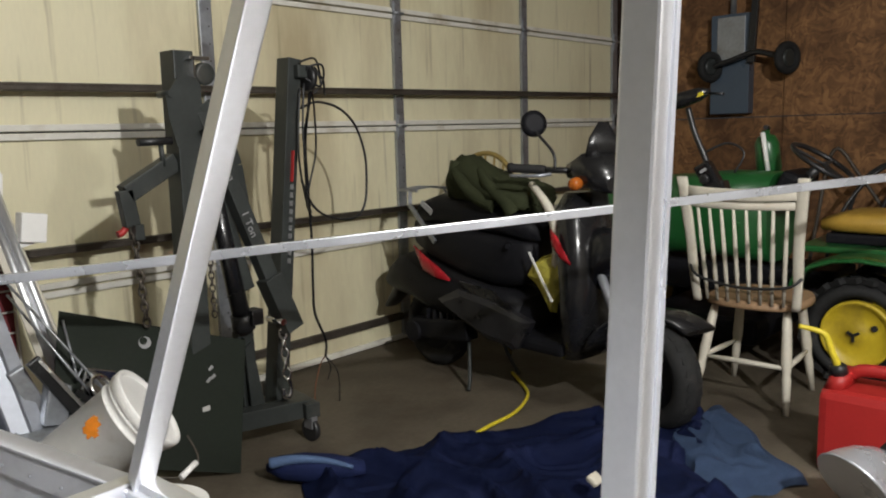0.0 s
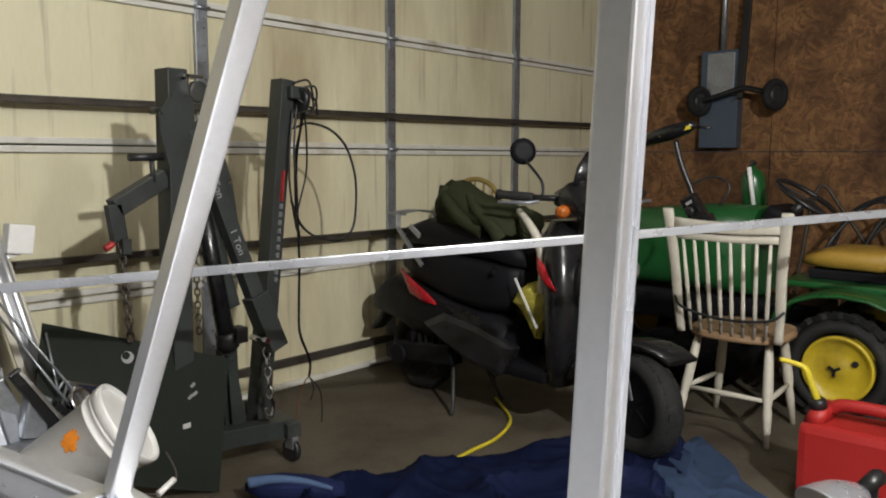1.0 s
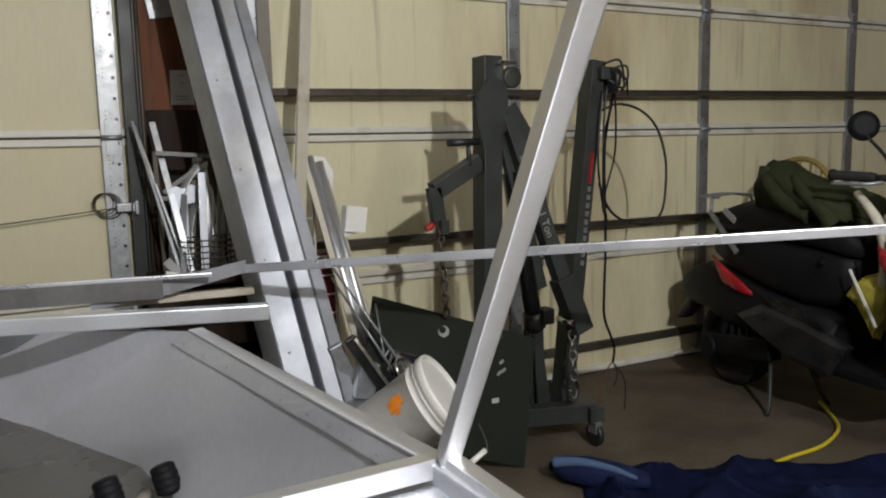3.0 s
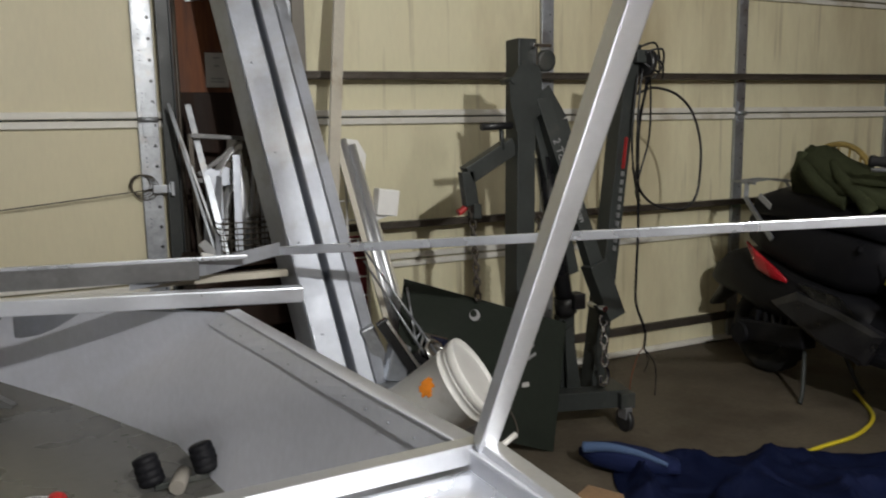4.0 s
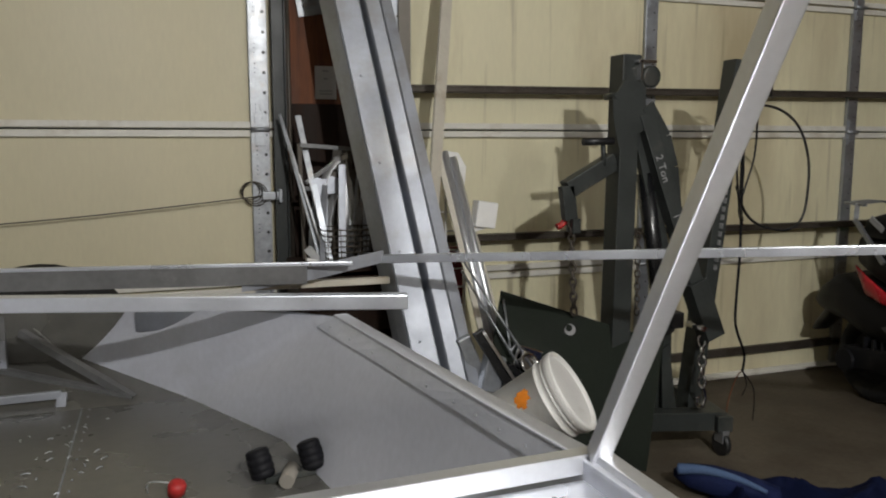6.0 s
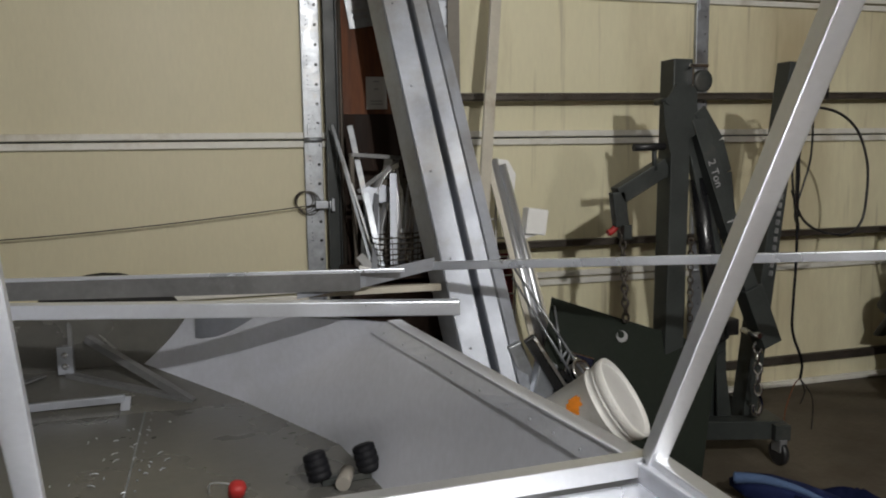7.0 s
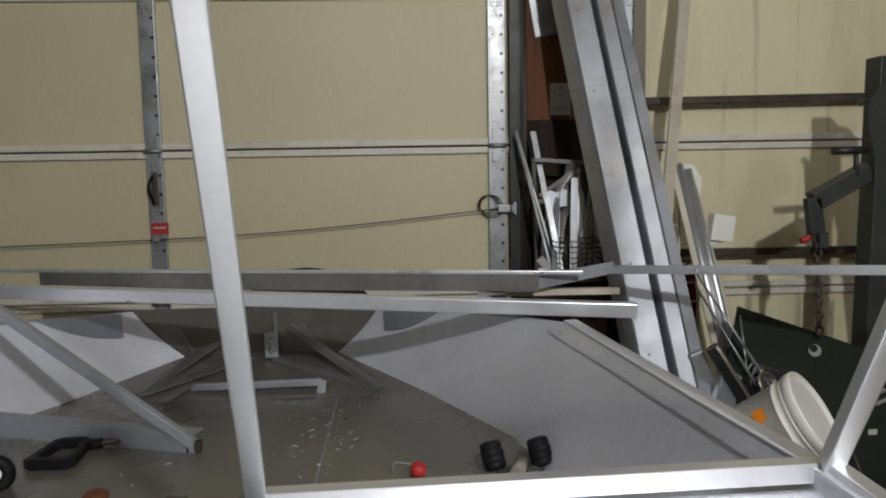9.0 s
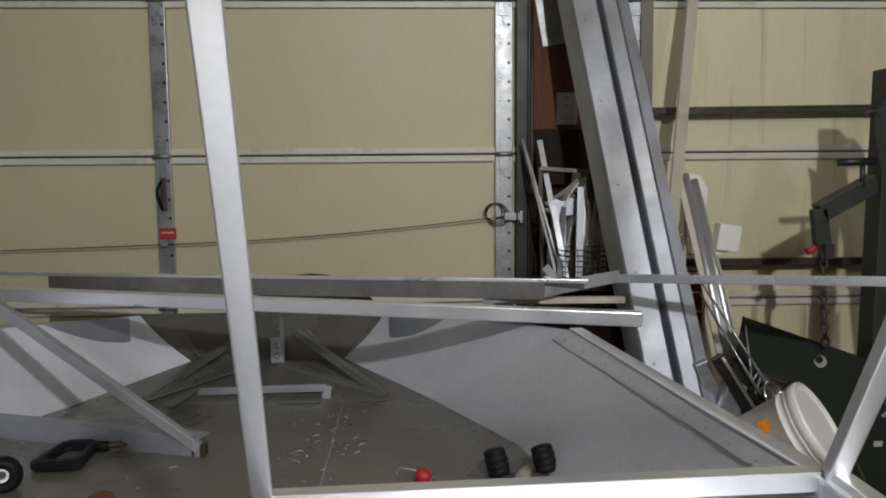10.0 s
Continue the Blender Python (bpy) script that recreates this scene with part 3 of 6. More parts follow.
# ---- console frame ----
con = thing("console_frame", (-0.2, -2.257, FZ), "raked frame of square aluminium tube standing in the boat", "console frame")
T = 0.0254
part("front_rail", beam(B(), (-0.584, -2.257, 0.742), (0.171, -2.257, 0.756), T, T * 1.1), ALU, con)
part("side_rail", beam(B(), (0.158, -2.271, 0.76), (0.158, -3.45, 0.76), T, T), ALU, con)
part("side_rail", beam(B(), (-0.78, -2.271, 0.70), (-0.78, -3.45, 0.70), T, T), ALU, con)
part("left_post", beam(B(), (-0.5828, -2.2656, 0.756), (-0.5213, -2.7942, 1.49), T, T, (0.98, 0.19, 0)), ALU, con)
part("right_post", beam(B(), (0.1541, -2.272, 0.765), (0.1241, -2.7137, 1.50), T * 0.97, T * 0.97, (0.982, -0.189, 0)), ALU, con)
bm = beam(B(), (0.2334, -2.8824, 0.773), (0.2714, -2.9168, 2.05), 0.0312, 0.0312, (0, 1, 0), 0.003)
tall = part("tall_post", bm, ALU, con)
# Lip in brighter metal than the post: its edge highlight is coloured in.
part("lit_post_lip", beam(B(), (0.2394, -2.8992, 0.78), (0.2772, -2.9334, 2.04), 0.007, 0.003, (0, 1, 0), 0.001), ALU_BRIGHT, tall)
for x, y in ((-0.571, -2.257), (0.158, -2.257), (0.158, -3.40), (-0.78, -3.40), (-0.78, -2.30)):
    part("leg", beam(B(), (x, y, FZ), (x, y, 0.747 if x > 0 else 0.73 if x > -0.7 else 0.69), T, T, (0, 1, 0)), ALU, con)
bm = B()
slab(bm, [(-0.57, -2.272, 0.724), (0.146, -2.272, 0.736), (0.146, -3.0, 0.736), (-0.57, -3.0, 0.724)], 0.004, (0, 0, -1))
part("tray_sheet", bm, ALU_BRIGHT, con, "shiny bent tray sheet")
bm = lathe(B(), (0.150, -2.272, 0.752), (0.150, -2.282, 0.750), [(0, 0.013), (0.7, 0.013), (1, 0.008)], 14)
part("end_plug", bm, BLACK, con, "black rubber end plug")

# ---- loose things on the boat floor ----
clampy = thing("hand_clamp", (-0.13, -1.42, FZ), "hand clamp with two black rubber grips and a white middle", "clamp")
for gx, gy, ang in ((-0.190, -1.495, -0.2), (-0.078, -1.480, -0.1)):
    part("grip", lathe(B(), (gx, gy, FZ + 0.012), (gx - 0.014, gy + 0.016, FZ + 0.072), [(0, 0.019), (0.08, 0.026), (0.22, 0.027), (0.25, 0.0245), (0.3, 0.027), (0.45, 0.027), (0.48, 0.0245), (0.53, 0.027), (0.70, 0.0265), (0.73, 0.024), (0.78, 0.026), (0.94, 0.025), (1, 0.018)], 20), BLACK_SATIN, clampy)
part("body", rod(B(), (-0.15, -1.54, FZ + 0.016), (-0.128, -1.48, FZ + 0.020), 0.016), PLASTER, clampy, "white plastic middle")
part("jaw", beam(B(), (-0.19, -1.495, FZ + 0.008), (-0.078, -1.48, FZ + 0.008), 0.02, 0.014), DARK_STEEL, clampy)
knob = thing("spray_cap", (-0.37, -1.49, FZ), "small red cap with a bent wire", "cap")
part("cap", lathe(B(), (-0.37, -1.49, FZ + 0.001), (-0.365, -1.50, FZ + 0.032), [(0, 0.017), (0.7, 0.019), (0.9, 0.016), (1, 0.008)], 14), RED_PLASTIC, knob)
part("wire", hose(B(), [(-0.425, -1.47, FZ + 0.003), (-0.42, -1.48, FZ + 0.03), (-0.38, -1.49, FZ + 0.028)], 0.0018, 6), ALU, knob)
br = thing("seat_bracket", (-1.2, -1.2, FZ), "unfinished aluminium bracket of an angle and a slanted tube", "bracket")
part("base_angle", extrude(B(), (-1.62, -1.06, FZ + 0.03), (-0.915, -1.275, FZ + 0.026), angle_profile(0.05, 0.05, 0.004)), ALU_DULL, br)
part("slanted_tube", beam(B(), (-1.62, -1.24, 0.99), (-0.925, -1.285, FZ + 0.022), 0.025, 0.025), ALU_DULL, br)
part("foot_block", box(B(), (-0.925, -1.28, FZ + 0.014), (0.035, 0.03, 0.026), None, 0.003), OLD_STEEL, br)
part("rear_stay", beam(B(), (-1.60, -1.24, 0.98), (-1.62, -1.06, FZ + 0.02), 0.02, 0.02), ALU_DULL, br)
cc = thing("c_clamp", (-1.195, -1.305, FZ), "black steel clamp lying on the boat floor", "clamp")
outer = [(-1.306, -1.362), (-1.300, -1.31), (-1.290, -1.225), (-1.27, -1.207), (-1.215, -1.207), (-1.197, -1.222), (-1.186, -1.36), (-1.20, -1.378), (-1.29, -1.376)]
mid = V((-1.245, -1.292, 0))
rings = []
for k, z in ((1.0, 0.004), (1.0, 0.022), (0.93, 0.026), (0.70, 0.026), (0.63, 0.022), (0.63, 0.004)):
    rings.append([(mid.x + (x - mid.x) * k, mid.y + (y - mid.y) * k, FZ + z) for x, y in outer])
bm = loft(B(), rings + rings[:1], caps=False, smooth=False)
part("frame", bm, BLACK_SATIN, cc, "black cast clamp frame")
part("boss", rod(B(), (-1.197, -1.245, FZ + 0.016), (-1.165, -1.240, FZ + 0.016), 0.013, seg=12), BLACK_SATIN, cc)
part("screw", rod(B(), (-1.21, -1.247, FZ + 0.016), (-1.120, -1.232, FZ + 0.018), 0.007), OLD_STEEL, cc)
part("screw_handle", rod(B(), (-1.132, -1.275, FZ + 0.012), (-1.118, -1.195, FZ + 0.022), 0.004), OLD_STEEL, cc)
tape = thing("tape_roll", (-1.315, -1.475, FZ), "black roll of tape with a pale core", "tape")
part("roll", torus(B(), (-1.315, -1.475, FZ + 0.035), (0.35, -0.9, 0.2), 0.028, 0.016, 20, 8, 1.3), BLACK_SATIN, tape)
part("core", torus(B(), (-1.315, -1.475, FZ + 0.035), (0.35, -0.9, 0.2), 0.014, 0.005, 18, 8, 2.5), WHITE_PLASTIC, tape)
lone("orange_puck", lathe(B(), (-1.065, -1.555, FZ), (-1.065, -1.555, FZ + 0.02), [(0, 0.026), (0.7, 0.026), (1, 0.018)], 16), REDWOOD, (-1.065, -1.555, FZ), "small brown wooden knob on the boat floor", "knob")

bm = B()
chips = random.Random(21)
for k in range(34):
    x, y, a = chips.choice((-0.58, -0.62, -1.0, -0.75)) + chips.gauss(0, 0.06), chips.uniform(-1.5, -0.95), chips.uniform(0, 3.1)
    d_ = V((math.cos(a), math.sin(a), 0)) * chips.uniform(0.003, 0.010)
    hose(bm, [V((x, y, FZ + 0.002)) - d_, V((x, y, FZ + 0.004)), V((x, y, FZ + 0.002)) + d_], 0.0012, 5, 2)
lone("metal_shavings", bm, ALU_BRIGHT, (-0.7, -1.2, FZ), "scattered bright metal shavings on the boat floor", "shavings", kind="stuff")

ty = thing("spare_tyre", (-0.74, -0.22, 0), "dark dusty spare tyre leaning behind the boat", "tyre")
part("tyre", torus(B(), (-0.76, -0.22, 0.475), (0, 1, 0.12), 0.225, 0.075, 36, 10, 1.0), RUBBER, ty)
part("tread_foot", box(B(), (-0.76, -0.22, 0.09), (0.3, 0.12, 0.18), None, 0.02), RUBBER, ty)

# ---- left door fittings ----
lk = thing("door_lock", (-1.366, -0.02, 0.9), "galvanised door lock with a red warning tag", "door lock")
part("slide", box(B(), (-1.366, -0.026, 1.07), (0.022, 0.014, 0.13), None, 0.003), OLD_STEEL, lk)
part("handle", hose(B(), [(-1.372, -0.03, 1.12), (-1.38, -0.06, 1.08), (-1.372, -0.03, 1.01)], 0.006, 8), BLACK_SATIN, lk)
tag = part("warning_tag", box(B(), (-1.356, -0.024, 0.912), (0.066, 0.006, 0.046), None, 0.001), DECAL_RED, lk, "red tag with pale print")
part("print_bar", box(B(), (-1.356, -0.028, 0.916), (0.05, 0.001, 0.007)), SIGN_WHITE, tag)
part("pulley", lathe(B(), (-1.366, -0.02, 0.875), (-1.366, -0.045, 0.875), [(0, 0.016), (0.5, 0.012), (1, 0.016)], 14), GALV, lk)
lone("door_cable", hose(B(), [(-4.0, -0.03, 0.86), (-2.6, -0.03, 0.845), (-1.366, -0.032, 0.868), (-0.7, -0.03, 0.90), (0.0, -0.035, 0.965)], 0.0025, 6), OLD_STEEL, (0, -0.03, 0.96), "thin steel cable strung across the door", "cable")
ca = thing("cable_anchor", (0.02, -0.03, 0.965), "galvanised cable bracket with coiled wire", "bracket")
part("bracket", box(B(), (0.035, -0.035, 0.965), (0.075, 0.03, 0.03), None, 0.003), GALV, ca)
part("plate", box(B(), (0.065, -0.04, 0.965), (0.012, 0.045, 0.05), None, 0.002), GALV, ca)
bm = B()
for i in range(4):
    torus(bm, (-0.045 + 0.006 * i, -0.028, 0.985 - 0.004 * i), (0.1 * i, 1, 0.1), 0.035 + 0.004 * i, 0.0018, 24, 6)
part("coil", bm, OLD_STEEL, ca)
trk = thing("door_track", (0.07, -0.03, 0), "dark vertical door track beside the pier", "door track")
part("rail", extrude(B(), (0.072, -0.03, 0.0), (0.072, -0.03, 2.46), channel_profile(0.05, 0.035, 0.004), (0, -1, 0)), DARK_STEEL, trk)
part("edge", rod(B(), (0.108, -0.05, 0.0), (0.108, -0.05, 2.45), 0.008), OLD_STEEL, trk)
lone("pier_board", box(B(), (0.30, 0.045, 0.66), (0.36, 0.03, 1.32), None, 0.003), DARKWOOD, (0.3, 0.045, 0), "dark stained board on the lower pier", "board")
for (cx, cz, w, h, ang, lab) in ((0.270, 1.405, 0.085, 0.13, 0, "white printed card nailed to the wooden pier"), (0.195, 1.79, 0.10, 0.26, -10, "clear bag with a card hung on the pier")):
    s = thing("pinned_card", (cx, 0.055, cz), lab, "card")
    m = Matrix.Rotation(radians(ang), 3, "Y")
    part("sheet", box(B(), (cx, 0.052, cz), (w, 0.006, h), m, 0.002), SIGN_WHITE if ang == 0 else GALV_WHITE, s)
    for i, (bw, dz) in enumerate(((0.3, 0.35), (0.22, 0.12), (0.6, -0.25), (0.6, -0.34))):
        part("print_bar", box(B(), V((cx, 0.048, cz)) + m @ V((0, 0, dz * h)), (w * bw, 0.002, h * 0.05), m), PRINT, s)

# ---- leaning stock between the doors ----


def chain(bm, a, b, link=0.036, wire=0.0045):
    """Links from a to b, each turned a quarter against the last."""
    a, b = V(a), V(b)
    d = (b - a).normalized()
    n = max(2, int((b - a).length / (link * 0.72)))
    s = d.orthogonal().normalized()
    for i in range(n):
        c = a + (b - a) * ((i + 0.5) / n)
        u = s if i % 2 else d.cross(s)
        pts = [c + d * (link * 0.5 * math.cos(t)) + u * (link * 0.3 * math.sin(t)) for t in [2 * math.pi * k / 10 for k in range(11)]]
        hose(bm, pts, wire, 6, 1)
    return bm


def folded(points, t=0.005):
    """A thin folded sheet outline: the points and their return, t behind."""
    return points + [(u, v - t) for u, v in points[::-1]]


# across (towards the pier) and depth (towards the room) of the two folded profiles
NARROW = folded([(-0.058, -0.045), (-0.056, 0.004), (-0.050, 0.012), (0.030, 0.012), (0.036, 0.018), (0.042, 0.012), (0.062, -0.018), (0.076, -0.045)])
WIDE = folded([(-0.068, -0.02), (-0.064, 0.006), (-0.026, 0.016), (-0.021, 0.023), (-0.016, 0.018), (0.028, 0.010), (0.033, 0.002), (0.043, -0.04), (0.046, -0.05)])
for dx, dy, dz, prof in ((-0.066, -0.01, 0.0, NARROW), (0.043, -0.04, -0.05, WIDE)):
    a, b = V((0.565 + dx, -0.79 + dy, 0.0)), V((0.25 + dx, -0.09 + dy, 2.30 + dz))
    ch_ = thing("aluminium_channel", a, "long folded grey aluminium channel leaning between the doors", "metal channel", "leaning channels")
    part("web", extrude(B(), a, b, prof, (0, -1, -0.3)), ALU_DULL, ch_)
    n_ = V((0, -1, -0.3)).normalized()
    for q in range(5):
        p = a.lerp(b, 0.22 + 0.13 * q) + n_ * 0.013
        part("rivet", lathe(B(), p, p + n_ * 0.004, [(0, 0.005), (0.6, 0.004), (1, 0.001)], 8), ALU_DULL, ch_)
a, b = (0.45, -0.55, 0.0), (0.785, -0.06, 2.35)
lone("metal_batten", beam(B(), a, b, 0.05, 0.012, (-0.35, 1, 0)), WHITE_PAINT, a, "thin flat pale painted batten leaning on the door", "metal batten")
lone("grey_board", box(B(), (0.575, -0.028, 1.30), (0.05, 0.012, 1.10), None, 0.002), PLASTER, (0.575, -0.028, 0.75), "narrow grey board against the door edge", "board")

bun = thing("tube_bundle", (0.98, -0.45, 0), "bundle of white and silver tubes leaning on the door", "tube bundle")
ba, bb = V((0.885, -0.50, 0.0)), V((0.672, -0.27, 1.13))
part("flat_strip", beam(B(), ba + V((-0.042, -0.004, 0)), bb + V((-0.042, -0.004, 0.004)), 0.022, 0.010, (0, 1, 0), 0.002), WHITE_PAINT, bun, "white painted flat strip")
for k, (o, r, m) in enumerate(((-0.017, 0.017, ALU), (0.016, 0.016, ALU), (0.045, 0.012, WHITE_PAINT))):
    q = V((o, -0.010 * (k % 2), 0))
    part("tube", rod(B(), ba + q, bb + q + V((0, 0, 0.004 - 0.02 * k - 0.05 * (k == 2))), r, seg=16), m, bun)
for q in (0.0, 0.34):
    p = bb.lerp(ba, q)
    part("end_tab", box(B(), p + V((-0.042, -0.012, -0.012)), (0.016, 0.004, 0.02), None, 0.002), GALV_WHITE, bun)
    part("tab_screw", rod(B(), p + V((-0.042, -0.013, -0.012)), p + V((-0.042, -0.018, -0.012)), 0.003, seg=8), BLACK, bun)
bm = B()
slab(bm, [bb + V((0.01, 0.03, -0.10)), bb + V((0.0, 0.03, 0.008)), bb + V((0.055, 0.03, 0.0)), bb + V((0.088, 0.03, -0.055)), bb + V((0.08, 0.03, -0.14))], 0.012, (0, 1, 0))
part("end_plate", bm, WHITE_PLASTIC, bun, "white plastic end plate")
part("end_block", box(B(), (0.80, -0.33, 0.895), (0.085, 0.06, 0.10), Matrix.Rotation(radians(8), 3, "Y"), 0.006), WHITE_PLASTIC, bun, "white plastic block")
part("block_arm", beam(B(), (0.72, -0.33, 0.83), (0.80, -0.33, 0.85), 0.02, 0.02), WHITE_PLASTIC, bun)

rack = thing("wire_rack", (0.66, -0.22, 0), "white wire rack with dark red cloth behind it", "wire rack")
for i in range(9):
    z = 0.30 + i * 0.075
    part("cross_wire", rod(B(), (0.60 + 0.012 * i * 0, -0.24, z), (0.755, -0.24, z), 0.0035, seg=6), WHITE_WIRE, rack)
for x in (0.60, 0.675, 0.755):
    part("upright_wire", rod(B(), (x, -0.24, 0.0), (x, -0.24, 0.96), 0.0045, seg=6), WHITE_WIRE, rack)
part("cloth", box(B(), (0.68, -0.215, 0.46), (0.15, 0.02, 0.60), None, 0.008), DARK_RED, rack, "dark red cloth")

crate = thing("scrap_crate", (0.27, -0.27, 0), "dark wooden crate full of metal offcuts", "crate")
for y in (-0.42, -0.13):
    for z in (0.12, 0.36, 0.60):
        part("slat", box(B(), (0.27, y, z), (0.40, 0.018, 0.20), None, 0.003), DARKWOOD, crate)
for x in (0.08, 0.46):
    part("end_board", box(B(), (x, -0.275, 0.36), (0.018, 0.27, 0.70), None, 0.003), DARKWOOD, crate)
part("bottom", box(B(), (0.27, -0.275, 0.02), (0.36, 0.27, 0.02)), DARKWOOD, crate)
part("top_board", box(B(), (0.27, -0.275, 0.725), (0.40, 0.30, 0.02), None, 0.003), DARKWOOD, crate)
wb = thing("wire_basket", (0.27, -0.33, 0.735), "dark wire basket standing on the scrap crate", "basket")
for i in range(7):
    z = 0.742 + i * 0.02
    q = 0.09 + 0.003 * i
    part("hoop", hose(B(), [(0.27 - q, -0.40, z), (0.27 + q, -0.40, z), (0.27 + q, -0.26, z), (0.27 - q, -0.26, z), (0.27 - q, -0.40, z)], 0.0024, 6, 1), OLD_STEEL, wb)
for i in range(9):
    x = 0.27 - 0.09 + i * 0.0225
    part("bar", rod(B(), (x, -0.40, 0.737), (x * 1.07 - 0.019, -0.40, 0.868), 0.002, seg=6), OLD_STEEL, wb)
    if i % 2 == 0:
        part("bar", rod(B(), (x, -0.26, 0.737), (x * 1.07 - 0.019, -0.26, 0.868), 0.002, seg=6), OLD_STEEL, wb)
offs = [((0.158, -0.37, 0.735), (0.064, -0.10, 1.274), 0.010, 0.008, GALV), ((0.185, -0.34, 0.735), (0.072, -0.09, 1.255), 0.008, 0.006, ALU), ((0.20, -0.30, 0.735), (0.128, -0.12, 1.27), 0.022, 0.004, GALV_WHITE), ((0.20, -0.22, 0.735), (0.29, -0.06, 1.14), 0.035, 0.004, ALU),
        ((0.33, -0.24, 0.735), (0.30, -0.08, 1.10), 0.018, 0.003, ALU), ((0.15, -0.42, 0.735), (0.21, -0.20, 1.02), 0.02, 0.004, ALU_DULL), ((0.36, -0.22, 0.735), (0.40, -0.08, 1.05), 0.03, 0.004, ALU_DULL),
        ((0.24, -0.34, 0.735), (0.26, -0.27, 1.09), 0.026, 0.004, ALU_DULL), ((0.16, -0.41, 0.735), (0.11, -0.36, 0.80), 0.03, 0.006, ALU), ((0.19, -0.38, 0.735), (0.15, -0.30, 1.02), 0.022, 0.004, GALV),
        ((0.10, -0.40, 0.765), (0.20, -0.38, 0.735), 0.012, 0.01, WHITE_PLASTIC)]
for a, b, w, h, m in offs:
    lone("metal_offcut", beam(B(), a, b, w, h, (0, 1, 0), 0.001), m, a, "narrow bright metal offcut standing in the scrap pile", "metal offcut", "metal offcuts")
for r, x0 in ((0.16, 0.30), (0.12, 0.31)):
    bm = B()
    secs = []
    for t in (0.0, 0.25, 0.5, 0.75, 1.0, 1.25, 1.55):
        c = V((x0 - r * math.cos(t) * 0.9, -0.20, 0.74 + r * 2.4 * math.sin(t)))
        secs.append(oval(c, 0.017, 0.0015, V((-math.cos(t) * 0.8, 0.6, math.sin(t) * 0.8)), V((math.cos(t) * 0.6, 0.8, -math.sin(t) * 0.6)), 8))
    loft(bm, secs)
    lone("curved_strip", bm, ALU, (x0 - r, -0.2, 0.74), "curved grey metal strip in the scrap pile", "metal offcut", "metal offcuts")
for k, (x0, z0, x1, z1, w) in enumerate(((0.262, 0.735, 0.276, 1.116, 0.013), (0.285, 0.735, 0.318, 1.05, 0.011), (0.275, 0.735, 0.300, 1.03, 0.012), (0.295, 0.735, 0.345, 1.00, 0.012))):
    secs = []
    for t, q in ((0, 0.7), (0.45, 1.0), (0.7, 0.85), (0.9, 0.4), (1, 0.08)):
        c = V((x0, -0.27 + 0.012 * k, z0)).lerp(V((x1, -0.24 + 0.012 * k, z1)), t)
        secs.append(oval(c + V((0.012 * math.sin(2.6 * t), 0, 0)), w * q, 0.002, (1, 0, 0), (0.25, 1, 0), 8))
    lone("metal_offcut", loft(B(), secs), (ALU, GALV_WHITE)[k % 2], (x0, -0.27, 0.735), "pointed bright metal blade standing in the scrap pile", "metal offcut", "metal offcuts")
bm = B()
slab(bm, [(x, -0.205 - 0.1 * (1.04 - z), z) for x, z in ((0.158, 0.737), (0.158, 1.03), (0.18, 1.042), (0.205, 1.032), (0.235, 1.046), (0.262, 1.034), (0.292, 1.043), (0.292, 0.985), (0.216, 0.978), (0.212, 0.737))], 0.003, (0, 1, 0))
lone("bent_sheet", bm, ALU_DULL, (0.2, -0.22, 0.737), "cut metal sheet with a ragged top edge in the scrap pile", "metal sheet")
fr = thing("metal_rack", (0.22, -0.19, 0.735), "small dull metal rack standing in the scrap pile", "rack")
for a, b in (((0.13, -0.19, 0.735), (0.12, -0.18, 1.165)), ((0.30, -0.19, 0.735), (0.31, -0.18, 1.15)), ((0.12, -0.19, 1.16), (0.31, -0.19, 1.145)), ((0.125, -0.19, 1.0), (0.305, -0.19, 0.99)), ((0.14, -0.19, 1.02), (0.30, -0.19, 1.13))):
    part("bar", beam(B(), a, b, 0.016, 0.016, (0, 1, 0)), OLD_STEEL if a[2] < 0.8 else ALU_DARK, fr)
lone("grey_sheet", box(B(), (0.30, -0.14, 0.90), (0.13, 0.01, 0.34), Matrix.Rotation(radians(-14), 3, "X"), 0.002), OLD_STEEL, (0.24, -0.16, 0.74), "dark metal sheet standing behind the basket", "metal sheet")
# ---- scrap bin, buckets and the dark plate ----
bin_ = thing("scrap_bin", (0.72, -0.70, 0), "grey steel bin of small metal pieces", "bin")
for c, s in (((0.72, -0.86, 0.17), (0.36, 0.006, 0.34)), ((0.72, -0.58, 0.17), (0.36, 0.006, 0.34)), ((0.543, -0.72, 0.17), (0.006, 0.274, 0.34)), ((0.897, -0.72, 0.17), (0.006, 0.274, 0.34)), ((0.72, -0.72, 0.33), (0.35, 0.27, 0.006))):
    part("wall", box(B(), c, s, None, 0.002), GALV, bin_)
for c, s, rz, m in (((0.66, -0.74, 0.395), (0.07, 0.05, 0.12), 12, GALV), ((0.605, -0.70, 0.43), (0.05, 0.03, 0.19), -22, GALV_WHITE), ((0.80, -0.68, 0.40), (0.10, 0.07, 0.13), 20, CHROME)):
    lone("steel_bracket", box(B(), c, s, Matrix.Rotation(radians(rz), 3, "Y"), 0.006), m, (c[0], c[1], 0.336), "small bright steel bracket in the scrap bin", "bracket", "scrap brackets")
gad = thing("headlamp_frame", (0.80, -0.72, 0.336), "black and chrome lamp frame in the scrap bin", "lamp frame")
part("ring", torus(B(), (0.80, -0.745, 0.415), (0.3, -0.8, 0.5), 0.035, 0.008, 22, 8), CHROME, gad)
